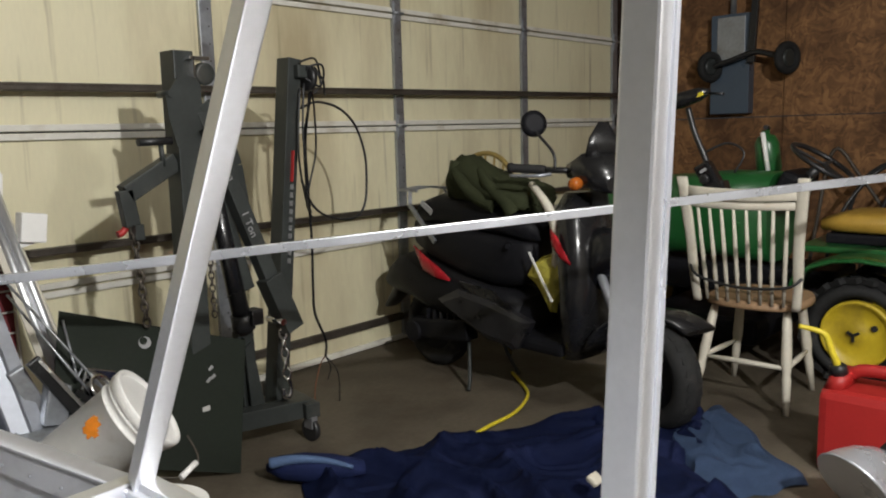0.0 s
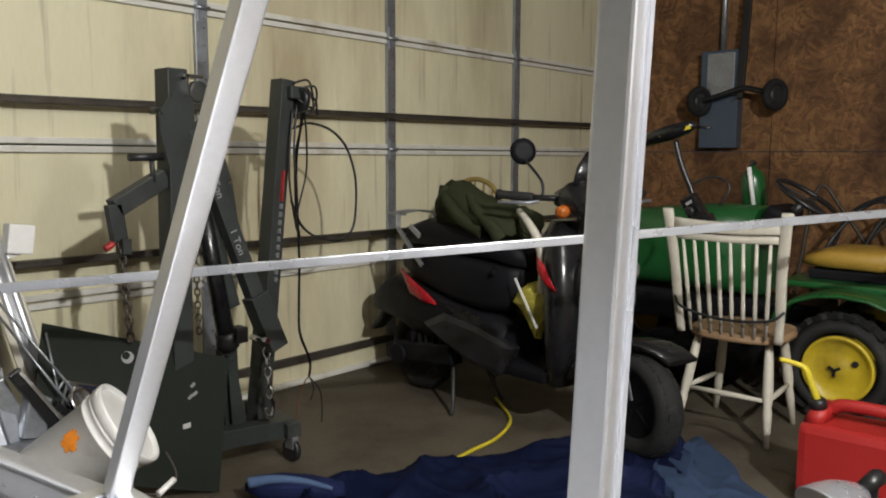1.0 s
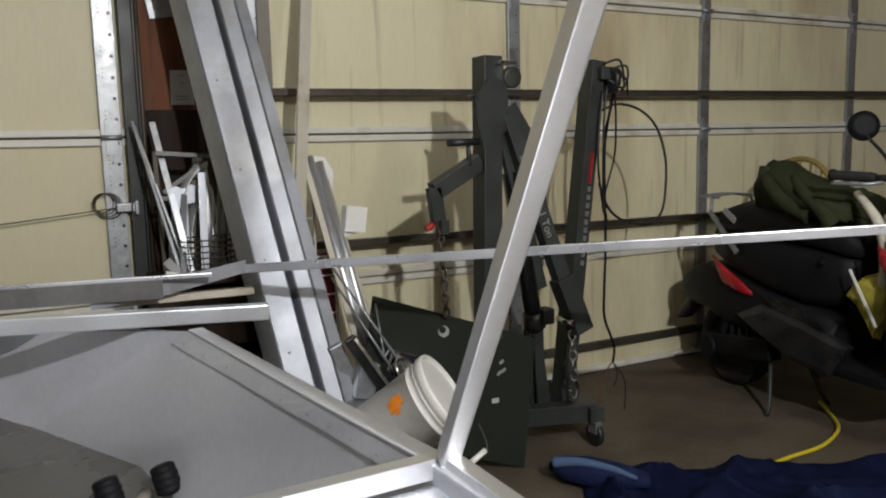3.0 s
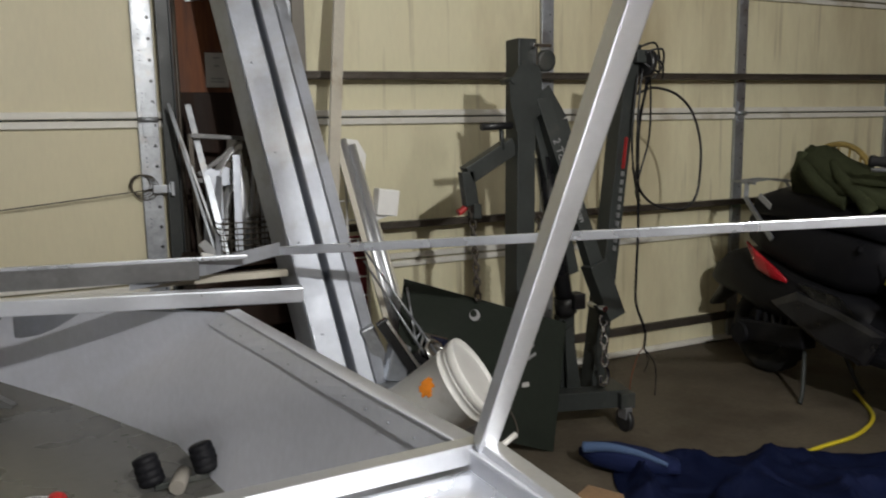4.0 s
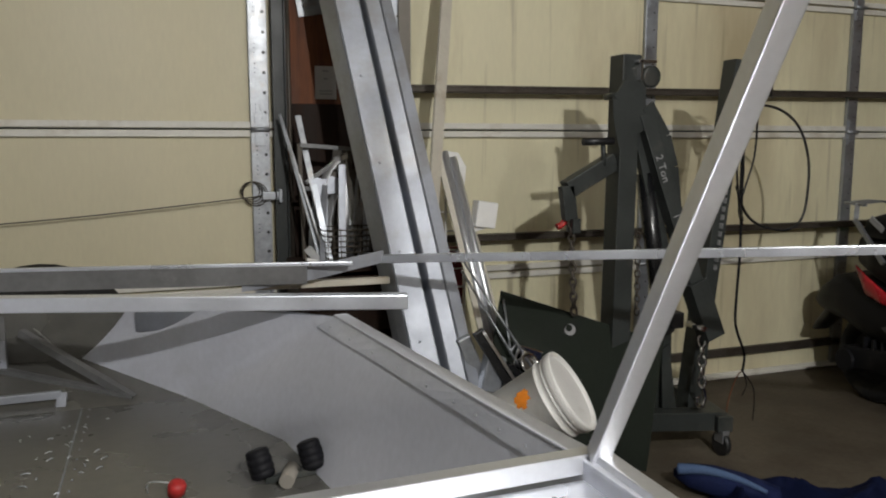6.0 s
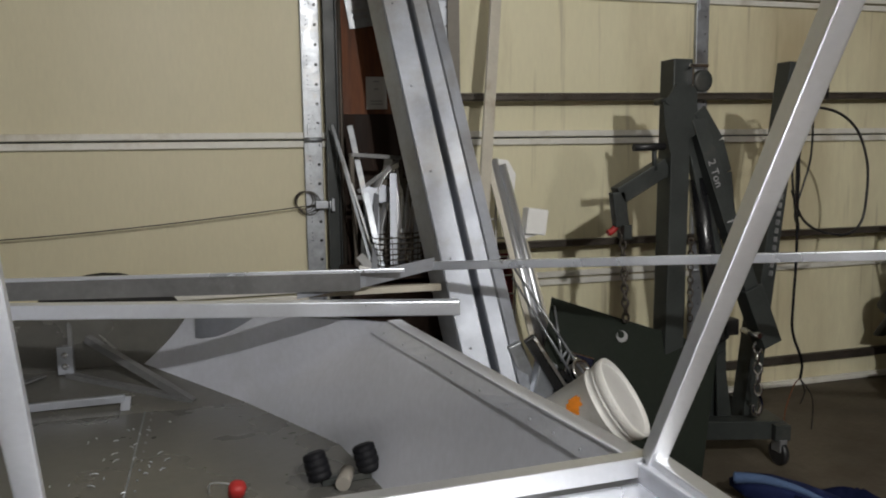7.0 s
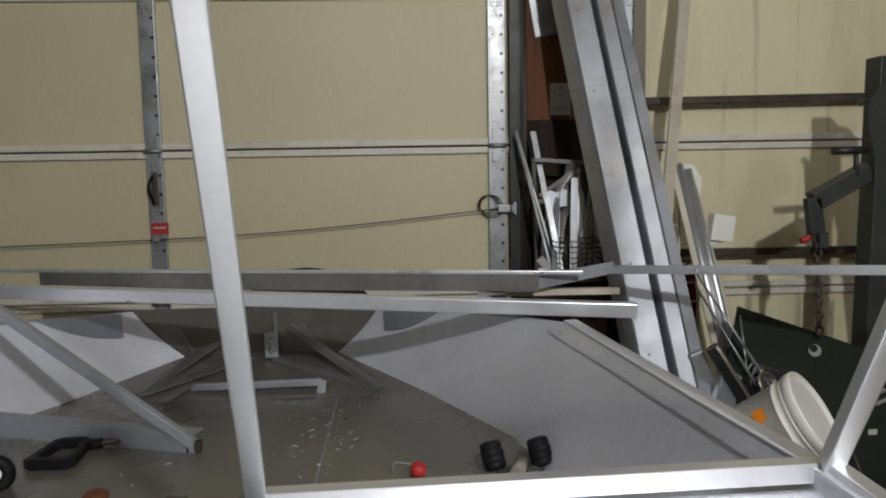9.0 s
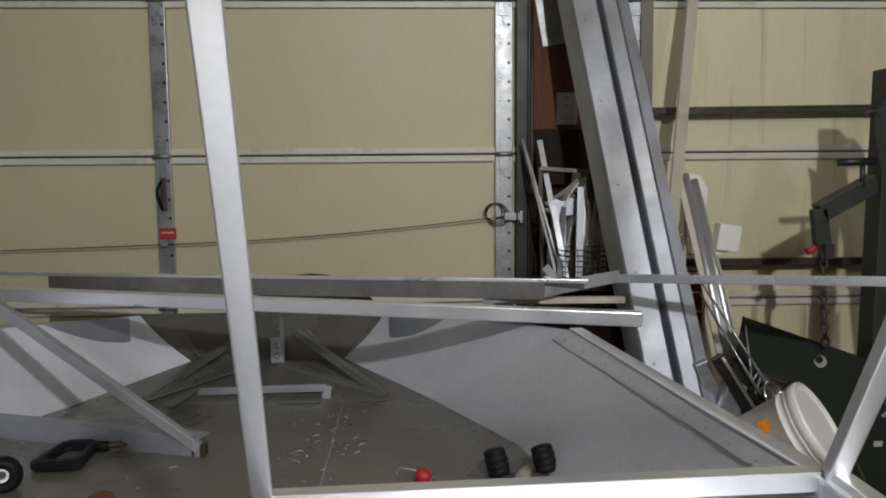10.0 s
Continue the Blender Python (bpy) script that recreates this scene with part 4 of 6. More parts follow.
part("bowl", lathe(B(), (0.80, -0.745, 0.41), (0.79, -0.71, 0.385), [(0, 0.034), (0.6, 0.025), (1, 0.008)], 18), CHROME, gad)
part("arm", beam(B(), (0.725, -0.77, 0.345), (0.60, -0.76, 0.55), 0.022, 0.04, (1, 0, 0), 0.004), BLACK_GLOSS, gad)
part("arm_trim", beam(B(), (0.735, -0.785, 0.36), (0.615, -0.775, 0.55), 0.006, 0.012, (1, 0, 0)), CHROME, gad)
part("back_plate", beam(B(), (0.72, -0.74, 0.42), (0.80, -0.75, 0.345), 0.03, 0.02), BLACK_GLOSS, gad)
for a, b in (((0.845, -0.77, 0.34), (0.585, -0.60, 0.80)), ((0.80, -0.76, 0.34), (0.62, -0.56, 0.72)), ((0.765, -0.70, 0.336), (0.755, -0.62, 0.62))):
    lone("thin_rod", rod(B(), a, b, 0.0045, 0.004, 8), GALV_WHITE, a, "thin bright rod sticking out of the scrap bin", "rod", "thin rods")

pl = thing("steel_plate", (1.22, -0.83, 0), "green-black painted steel plate leaning on the hoist", "steel plate")
TL, TR, BR, BL = V((0.755, -0.60, 0.648)), V((1.355, -0.72, 0.440)), V((1.222, -0.835, 0.0)), V((0.63, -0.72, 0.205))
nrm = (TR - TL).cross(BL - TL).normalized()
nrm = -nrm if nrm.y > 0 else nrm
bm = B()
slab(bm, [TL, TR, BR, BL], 0.006, -nrm)
part("sheet", bm, PLATE_GREEN, pl)
bm = B()
slab(bm, [TR, BR, BR + V((0.02, 0.06, 0)), TR + V((0.02, 0.06, 0))], 0.005, (1, 0, 0))
part("folded_edge", bm, PLATE_GREEN, pl)


def on_plate(u, v, off=0.001):
    return TL + (TR - TL) * u + (BL - TL) * v + nrm * off


c = on_plate(0.43, 0.13)
part("ring_sticker", lathe(B(), c, c + nrm * 0.002, [(0, 0.021), (1, 0.021)], 20), DECAL, pl, "round pale worn sticker")
c = on_plate(0.42, 0.12, 0.0045)
part("sticker_mark", lathe(B(), c, c + nrm * 0.001, [(0, 0.013), (1, 0.013)], 16), PLATE_GREEN, pl)
c = on_plate(0.78, 0.55)
part("paint_chip", box(B(), c, (0.03, 0.003, 0.018), None, 0.001), SIGN_WHITE, pl)
for u, v in ((0.80, 0.25), (0.815, 0.31), (0.79, 0.34)):
    part("scratch", box(B(), on_plate(u, v), (0.012, 0.002, 0.02), Matrix.Rotation(u * 9, 3, "Y")), DECAL, pl)


def bucket(at, axis, r, h, label, lid):
    a = V(at)
    d = V(axis).normalized()
    t = thing("bucket", at, label, "bucket", "white buckets")
    part("pail", lathe(B(), a, a + d * h, [(0, r * 0.80), (0.03, r * 0.83), (0.82, r * 0.955), (0.825, r * 0.985), (0.84, r * 0.985), (0.845, r * 0.96), (0.90, r * 0.97), (0.905, r * 0.995), (0.925, r * 0.995), (0.93, r * 0.975), (1, r * 0.985)], 40), WHITE_PLASTIC, t)
    if lid:
        part("lid", lathe(B(), a + d * (h - 0.02), a + d * (h + 0.012), [(0, r * 1.0), (0.1, r * 1.035), (0.8, r * 1.045), (0.95, r * 1.03), (1.0, r * 0.99), (0.85, r * 0.94), (0.6, r * 0.92), (0.6, r * 0.2)], 40), WHITE_PLASTIC, t, "white snap-on lid")
    return t


bk = bucket((0.59, -0.87, 0.222), (0.67, -0.48, 0.56), 0.13, 0.32, "dirty white plastic bucket tipped over with an orange sticker", True)
c = V((0.628, -1.035, 0.40))
ba_, bd_ = V((0.59, -0.87, 0.222)), V((0.67, -0.48, 0.56)).normalized()
s0 = (c - ba_).dot(bd_)
n0 = (c - ba_ - bd_ * s0).normalized()
t0 = bd_.cross(n0)


def on_pail(u, s_, lift):
    rr = 0.13 * (0.83 + 0.12 * (s_ / 0.32 - 0.03) / 0.77) + lift
    return ba_ + bd_ * s_ + (n0 * math.cos(u) + t0 * math.sin(u)) * rr


bm = B()
for i, (lo, hi) in enumerate(((-0.012, 0.022), (-0.024, 0.028), (-0.027, 0.024), (-0.022, 0.027), (-0.026, 0.012), (-0.010, 0.006))):
    u0, u1 = -0.24 + 0.08 * i, -0.16 + 0.08 * i
    slab(bm, [on_pail(u0, s0 + lo, 0.0012), on_pail(u1, s0 + lo, 0.0012), on_pail(u1, s0 + hi, 0.0012), on_pail(u0, s0 + hi, 0.0012)], 0.001, n0)
part("orange_sticker", bm, ORANGE_STICKER, bk, "torn orange sticker")
part("handle", hose(B(), [(0.86, -1.14, 0.33), (0.86, -1.19, 0.27), (0.80, -1.21, 0.245), (0.74, -1.16, 0.25)], 0.003, 6), OLD_STEEL, bk)
part("handle_grip", rod(B(), (0.85, -1.195, 0.265), (0.79, -1.212, 0.245), 0.009), WHITE_PLASTIC, bk)
bk2 = bucket((0.625, -1.365, 0.0), (0.05, -0.01, 1), 0.125, 0.275, "white plastic bucket standing on the floor", False)
part("towel", box(B(), (0.635, -1.36, 0.285), (0.16, 0.14, 0.04), Matrix.Rotation(0.2, 3, "Y"), 0.018), WHITE_PAINT, bk2, "crumpled off-white cloth")
lone("bin_block", box(B(), (0.66, -0.96, 0.09), (0.16, 0.16, 0.18), None, 0.004), DARKWOOD, (0.66, -0.96, 0), "dark wooden block under the tipped bucket", "block")

# ---- folding engine hoist ----
HY = -0.66
ho = thing("engine_hoist", (1.4, HY, 0), "dark grey folding engine hoist with its legs folded up", "engine hoist")


def P(x, z, dy=0.0):
    # the parts beside the upright leg stand close together
    return (x if x < 1.25 else 1.25 + (x - 1.25) * 0.8, HY + dy, z)


leg = part("folded_leg", beam(B(), P(1.185, 0.10), P(1.20, 1.475), 0.088, 0.075, (1, 0, 0), 0.004), DARK_STEEL, ho)
bm = B()
slab(bm, [P(1.12, 1.32, -0.045), P(1.17, 1.39, -0.045), P(1.25, 1.39, -0.045), P(1.26, 1.22, -0.045), P(1.15, 1.15, -0.045), P(1.125, 1.25, -0.045)], 0.008, (0, -1, 0))
rod(bm, P(1.135, 1.33, 0.02), P(1.135, 1.33, -0.06), 0.012)
part("pivot_plate", bm, DARK_STEEL, ho)
cas = part("caster", lathe(B(), P(1.275, 1.40, -0.035), P(1.277, 1.398, -0.06), [(0, 0.03), (0.1, 0.038), (0.9, 0.038), (1, 0.03), (1.0, 0.012)], 24), DARK_STEEL, ho, "dark caster wheel")
bm = box(B(), P(1.245, 1.45, -0.04), (0.075, 0.06, 0.012), None, 0.002)
box(bm, P(1.222, 1.42, -0.045), (0.006, 0.05, 0.07))
part("fork", bm, CHROME, cas)
bm = beam(B(), P(1.16, 1.105), P(0.975, 1.005), 0.055, 0.062, (0, 0, 1), 0.004)
part("left_arm", bm, DARK_STEEL, ho)
bm = beam(B(), P(0.968, 1.02, -0.01), P(0.985, 0.90, -0.01), 0.035, 0.05, (1, 0, 0), 0.004)
box(bm, P(0.995, 0.88, -0.02), (0.03, 0.05, 0.05))
part("arm_end", bm, DARK_STEEL, ho)
part("arm_chain", chain(B(), P(0.985, 0.90, -0.02), P(1.005, 0.56, -0.02)), OLD_STEEL, ho)
bm = hose(B(), [P(0.94, 0.875), P(0.955, 0.88), P(0.97, 0.895)], 0.012, 8)
part("red_tip", bm, RED_PLASTIC, ho, "red rubber tip")
hd = part("pump_handle", rod(B(), P(1.02, 1.172, -0.03), P(1.14, 1.175, -0.03), 0.013), BLACK, ho)
part("stem", rod(B(), P(1.105, 1.17, -0.02), P(1.11, 1.09, -0.02), 0.009), DARK_STEEL, hd)
boom = part("boom", beam(B(), P(1.262, 1.27, -0.03), P(1.565, 0.53, -0.10), 0.05, 0.058, (1, 0, 0), 0.004), DARK_STEEL, ho)
part("boom_sleeve", beam(B(), P(1.505, 0.665, -0.095), P(1.60, 0.455, -0.115), 0.068, 0.078, (1, 0, 0), 0.004), DARK_STEEL, boom)
part("boom_bolt", rod(B(), P(1.515, 0.50, -0.16), P(1.515, 0.50, -0.06), 0.012, seg=8), CHROME, boom)
part("boom_arm", beam(B(), P(1.245, 1.24, -0.01), P(1.44, 0.62, -0.03), 0.03, 0.05, (1, 0, 0), 0.003), DARK_STEEL, ho)
ram = part("ram", rod(B(), P(1.305, 1.06, 0.0), P(1.405, 0.50, -0.03), 0.033), BLACK_GLOSS, ho, "gloss black hydraulic ram")
part("ram_rod", rod(B(), P(1.285, 1.20, 0.0), P(1.31, 1.04, 0.0), 0.014), CHROME, ram)
part("ram_collar", rod(B(), P(1.40, 0.53, -0.03), P(1.41, 0.47, -0.03), 0.042), BLACK, ram)
part("release_valve", box(B(), P(1.44, 0.52, -0.06), (0.05, 0.06, 0.06), None, 0.006), BLACK, ram)
bm = B()
for a, b in ((P(1.265, 1.30, -0.05), P(1.36, 1.19, -0.05)), (P(1.36, 1.19, -0.05), P(1.405, 1.08, -0.05)), (P(1.405, 1.08, -0.05), P(1.435, 0.86, -0.06))):
    beam(bm, a, b, 0.010, 0.05, (1, 0, 0), 0.001)
part("link_strap", bm, DARK_STEEL, ho)
bm = beam(B(), P(1.425, 0.46, 0), P(1.455, 0.12, 0.02), 0.04, 0.07, (1, 0, 0), 0.004)
slab(bm, [P(1.40, 0.40, -0.03), P(1.44, 0.42, -0.03), P(1.50, 0.13, -0.03), P(1.42, 0.13, -0.03)], 0.008, (0, -1, 0))
part("mast_foot", bm, DARK_STEEL, ho)
leg2 = part("folded_leg", beam(B(), P(1.61, 0.13, 0.02), P(1.805, 1.475, 0.02), 0.075, 0.062, (1, 0, 0), 0.004), DARK_STEEL, ho)
d2 = (V(P(1.805, 1.475)) - V(P(1.61, 0.13))).normalized()


def on_leg(s, off=0.0):
    return V(P(1.61, 0.13, -0.0165)) + d2 * s + V((0.0 + off, -0.002, 0))


m2 = frame_of((0, 0, 0), d2, (1, 0, 0))
part("maker_mark", box(B(), on_leg(0.94), (0.03, 0.003, 0.12), m2.to_3x3()), DECAL_RED, leg2, "faded red decal")
for i in range(10):
    part("maker_mark", box(B(), on_leg(0.86 - 0.032 * i), (0.034, 0.002, 0.02), m2.to_3x3()), DECAL, leg2, "pale worn decal")
part("caster", lathe(B(), P(1.845, 1.40, -0.03), P(1.875, 1.40, -0.03), [(0, 0.04), (0.1, 0.05), (0.9, 0.05), (1, 0.04)], 22), BLACK, ho)
bm = box(B(), P(1.835, 1.425, -0.02), (0.07, 0.05, 0.05), None, 0.006)
part("fork", bm, DARK_STEEL, ho)
hk = part("hook_chain", chain(B(), P(1.552, 0.46, -0.11), P(1.555, 0.27, -0.12), 0.045, 0.0055), CHROME, ho)
part("hook", hose(B(), [P(1.555, 0.27, -0.12), P(1.575, 0.235, -0.12), P(1.56, 0.195, -0.12), P(1.53, 0.205, -0.12), P(1.53, 0.235, -0.12)], 0.009, 8), CHROME, hk)
bm = beam(B(), P(1.20, 0.145, -0.03), P(1.70, 0.125, -0.10), 0.07, 0.07, (0, 0, 1), 0.004)
beam(bm, P(1.66, 0.125, -0.16), P(1.75, 0.125, 0.22), 0.06, 0.06, (0, 0, 1), 0.004)
part("base", bm, DARK_STEEL, ho)
for cx, dy in ((1.66, -0.14), (1.24, 0.20), (1.75, 0.20)):
    w = part("caster", lathe(B(), P(cx - 0.014, 0.046, dy), P(cx + 0.014, 0.046, dy), [(0, 0.038), (0.1, 0.046), (0.9, 0.046), (1, 0.038)], 20), BLACK, ho)
    part("fork", beam(B(), P(cx, 0.10, dy), P(cx, 0.052, dy), 0.05, 0.03, (1, 0, 0), 0.003), GALV, w)
part("leg_base", beam(B(), P(1.19, 0.12, -0.01), P(1.24, 0.115, 0.24), 0.07, 0.06, (0, 0, 1), 0.004), DARK_STEEL, ho)


def lettering(text, at, d, up, size, parent, name, material):
    """Built-in font, laid along d, cut out flat and turned into a mesh."""
    cu = bpy.data.curves.new(name, "FONT")
    cu.body, cu.size, cu.extrude = text, size, 0.0006
    cu.align_x, cu.align_y = "CENTER", "CENTER"
    tmp = bpy.data.objects.new(name, cu)
    me = bpy.data.meshes.new_from_object(tmp)
    bpy.data.objects.remove(tmp)
    bpy.data.curves.remove(cu)
    x = V(d).normalized()
    y = (V(up) - x * V(up).dot(x)).normalized()
    m = Matrix((x, y, x.cross(y))).transposed().to_4x4()
    base = V((0, 0, 0))
    o = parent
    while o is not None:
        base = base + o.location
        o = o.parent
    me.transform(Matrix.Translation(V(at) - base) @ m)
    me.materials.append(material)
    ob = new(name, me)
    ob.parent = parent
    return ob


bd = (V(P(1.565, 0.53, -0.10)) - V(P(1.262, 1.27, -0.03))).normalized()
for text, s in (("2 Ton", 0.20), ("1 Ton", 0.42)):
    lettering(text, V(P(1.262, 1.27, -0.03)) + bd * s + V((-0.008, -0.032, -0.003)), bd, (1, 0, 0.3), 0.042, boom, "capacity_mark", DECAL)

wire = thing("cable_bundle", (1.75, HY, 1.4), "tangle of thin black cables hung on the hoist leg", "cable")
for k, pts in enumerate((
        [(1.75, -0.66, 1.38), (1.78, -0.60, 1.30), (1.82, -0.55, 1.295), (1.897, -0.55, 1.317), (2.012, -0.55, 1.293), (2.102, -0.55, 1.223), (2.153, -0.55, 1.107), (2.162, -0.55, 0.989), (2.141, -0.55, 0.861), (2.066, -0.55, 0.811), (1.932, -0.55, 0.832), (1.831, -0.57, 0.891), (1.74, -0.62, 1.0)],
        [(1.77, -0.66, 1.37), (1.79, -0.62, 1.28), (1.81, -0.56, 1.16), (1.82, -0.55, 0.915), (1.83, -0.55, 0.86)],
        [(1.78, -0.66, 1.37), (1.84, -0.60, 1.272), (1.87, -0.56, 1.116), (1.838, -0.55, 0.982), (1.815, -0.55, 0.90), (1.84, -0.55, 0.84)],
        [(1.70, -0.69, 1.36), (1.675, -0.70, 1.22), (1.67, -0.70, 1.08), (1.72, -0.66, 0.95), (1.80, -0.58, 0.88)],
        [(1.72, -0.69, 1.38), (1.695, -0.70, 1.20), (1.71, -0.69, 1.05), (1.76, -0.62, 0.93), (1.82, -0.57, 0.86)],
        [(1.70, -0.70, 1.46), (1.76, -0.71, 1.475), (1.80, -0.69, 1.43), (1.83, -0.66, 1.37)],
        [(1.72, -0.71, 1.44), (1.78, -0.73, 1.45), (1.80, -0.71, 1.39), (1.76, -0.70, 1.34)],
        [(1.74, -0.71, 1.42), (1.79, -0.72, 1.40), (1.82, -0.69, 1.35), (1.85, -0.66, 1.34)],
        [(1.71, -0.71, 1.40), (1.75, -0.73, 1.37), (1.79, -0.71, 1.38), (1.77, -0.70, 1.44), (1.72, -0.71, 1.43)])):
    part("loop", hose(B(), pts, 0.0055 if k == 0 else 0.0045, 6), BLACK, wire)
pw = thing("power_cord", (1.85, -0.5, 0), "dark electric cord with stripped ends hanging to the floor", "cord")
part("cord", hose(B(), [(1.78, -0.66, 1.36), (1.81, -0.57, 1.16), (1.828, -0.55, 0.915), (1.832, -0.55, 0.73), (1.826, -0.55, 0.544), (1.829, -0.55, 0.426), (1.88, -0.55, 0.30), (1.875, -0.55, 0.228)], 0.006, 6), BLACK_SATIN, pw)
for k, q in enumerate((((1.875, -0.55, 0.228), (1.845, -0.55, 0.20), (1.80, -0.56, 0.10), (1.79, -0.57, 0.005)), ((1.875, -0.55, 0.228), (1.93, -0.55, 0.16), (1.945, -0.55, 0.10), (1.942, -0.55, 0.006)), ((1.875, -0.55, 0.228), (1.90, -0.55, 0.17), (1.88, -0.55, 0.12)))):
    part("wire_end", hose(B(), q, 0.0025, 6), REDWOOD if k == 0 else BLACK_SATIN, pw)
lone("chain_hoop", chain(B(), P(1.235, 0.85, -0.06), P(1.24, 0.55, -0.06), 0.03, 0.003), OLD_STEEL, P(1.235, 0.85), "small dark chain hung on the hoist leg", "chain")

# ---- scooter, its front towards -y ----
SX = 2.62
sc = thing("scooter", (SX, -1.1, 0), "black motor scooter with red side lamps and worn seat", "scooter")


def wheel(parent, c, axis, R, r, rim_r, material, name="wheel"):
    t = part(name, torus(B(), c, axis, R - r * 0.74, r * 0.74, 40, 12, 1.35), RUBBER, parent)
    a = V(axis).normalized()
    part("rim", lathe(B(), V(c) - a * r * 0.5, V(c) + a * r * 0.5, [(0, rim_r), (0.1, rim_r * 1.04), (0.2, rim_r * 0.9), (0.4, rim_r * 0.85), (0.42, 0.03), (0.58, 0.03), (0.6, rim_r * 0.85), (0.8, rim_r * 0.9), (0.9, rim_r * 1.04), (1, rim_r)], 30), material, t)
    tb = B()
    n = 26
    m = frame_of((0, 0, 0), axis)
    for i in range(n):
        ang = 2 * math.pi * i / n
        for s in (-1, 1):
            p = V(c) + m @ V(((R - r * 0.12) * math.cos(ang + 0.06 * s), (R - r * 0.12) * math.sin(ang + 0.06 * s), s * r * 0.42))
            out = (p - V(c)).normalized()
            box(tb, p, (r * 0.5, r * 0.30, r * 0.10), frame_of((0, 0, 0), out, a + V((0, 0, 0.2 * s))))
    tagged(part("tread", tb, RUBBER, t), kind="stuff")
    return t


fw = wheel(sc, (SX + 0.01, -1.735, 0.213), (1, -0.28, 0), 0.212, 0.062, 0.13, BLACK_SATIN, "front_wheel")
ax = V((1, -0.28, 0)).normalized()
for i in range(5):
    t = 2 * math.pi * i / 5
    m = frame_of((0, 0, 0), ax)
    part("spoke", beam(B(), V((SX + 0.01, -1.735, 0.213)) - ax * 0.02 + m @ V((0.02 * math.cos(t), 0.02 * math.sin(t), 0)), V((SX + 0.01, -1.735, 0.213)) - ax * 0.02 + m @ V((0.118 * math.cos(t), 0.118 * math.sin(t), 0)), 0.028, 0.016), ALU_DULL if i == 1 else BLACK_SATIN, fw)
wheel(sc, (SX + 0.03, -0.45, 0.205), (1, 0, 0), 0.205, 0.062, 0.125, BLACK_SATIN, "rear_wheel")

# rear body and seat
def stack(rows, hw_end=0.0, p=3.4):
    """Cross sections along y: y, top, bottom, half width."""
    return loft(B(), [oval((SX, y, (a + b) / 2), hw, (a - b) / 2, (1, 0, 0), (0, 0, 1), 18, p) for y, a, b, hw in rows])


part("rear_body", stack([(-0.10, 0.43, 0.39, 0.03), (-0.17, 0.50, 0.37, 0.07), (-0.26, 0.56, 0.36, 0.10), (-0.36, 0.59, 0.35, 0.12), (-0.52, 0.60, 0.30, 0.14), (-0.8, 0.54, 0.27, 0.15), (-1.0, 0.50, 0.25, 0.15), (-1.14, 0.46, 0.25, 0.13)], p=2.8), BLACK_SATIN, sc, "dusty black plastic body")
seat = part("seat", stack([(-0.42, 0.80, 0.755, 0.07), (-0.48, 0.85, 0.745, 0.12), (-0.62, 0.893, 0.74, 0.135), (-0.85, 0.885, 0.73, 0.14), (-1.02, 0.865, 0.72, 0.14), (-1.16, 0.82, 0.70, 0.12), (-1.215, 0.77, 0.70, 0.07)]), BLACK_SATIN, sc, "black vinyl seat")
part("seat_mark", box(B(), (SX - 0.134, -0.565, 0.825), (0.006, 0.085, 0.026), Matrix.Rotation(radians(32), 3, "X")), DECAL, seat, "pale worn decal")
part("underseat_box", stack([(-0.42, 0.77, 0.62, 0.09), (-0.56, 0.765, 0.57, 0.132), (-0.8, 0.75, 0.50, 0.14), (-1.0, 0.74, 0.48, 0.14), (-1.14, 0.72, 0.51, 0.12), (-1.19, 0.70, 0.56, 0.07)]), BLACK_SATIN, sc)
part("seat_latch", rod(B(), (SX - 0.10, -1.06, 0.69), (SX - 0.15, -1.10, 0.685), 0.012, seg=10), BLACK_SATIN, sc)
for s in (-1, 1):
    rb = beam(B(), (SX + s * 0.14, -0.445, 0.835), (SX + s * 0.145, -0.63, 0.665), 0.012, 0.022)
    beam(rb, (SX + s * 0.14, -0.45, 0.83), (SX + s * 0.11, -0.42, 0.90), 0.02, 0.012)
    for k in range(3):
        beam(rb, (SX + s * 0.11, -0.36 - 0.035 * k, 0.902), (SX, -0.36 - 0.035 * k, 0.91), 0.014, 0.008)
    beam(rb, (SX + s * 0.11, -0.34, 0.90), (SX + s * 0.11, -0.47, 0.898), 0.012, 0.012)
    part("grab_rail", rb, GALV, sc)
    rl = B()
    loft(rl, [oval((SX + s * 0.135, -0.465, 0.63), 0.006, 0.008, (1, 0, 0), (0, 0, 1), 10), oval((SX + s * 0.15, -0.55, 0.56), 0.01, 0.038, (1, 0, 0), (0, 0, 1), 10), oval((SX + s * 0.155, -0.65, 0.525), 0.010, 0.03, (1, 0, 0), (0, 0, 1), 10), oval((SX + s * 0.155, -0.735, 0.50), 0.004, 0.008, (1, 0, 0), (0, 0, 1), 10)])
    part("side_lamp", rl, RED, sc, "long red side lamp")
bm = B()
loft(bm, [oval((SX, -0.11, 0.27), 0.05, 0.012, (1, 0, 0), (0, 0.4, 1), 12), oval((SX, -0.235, 0.40), 0.07, 0.03, (1, 0, 0), (0, 0.4, 1), 12), oval((SX, -0.34, 0.47), 0.08, 0.05, (1, 0, 0), (0, 0, 1), 12)])
part("rear_mudguard", bm, BLACK, sc)
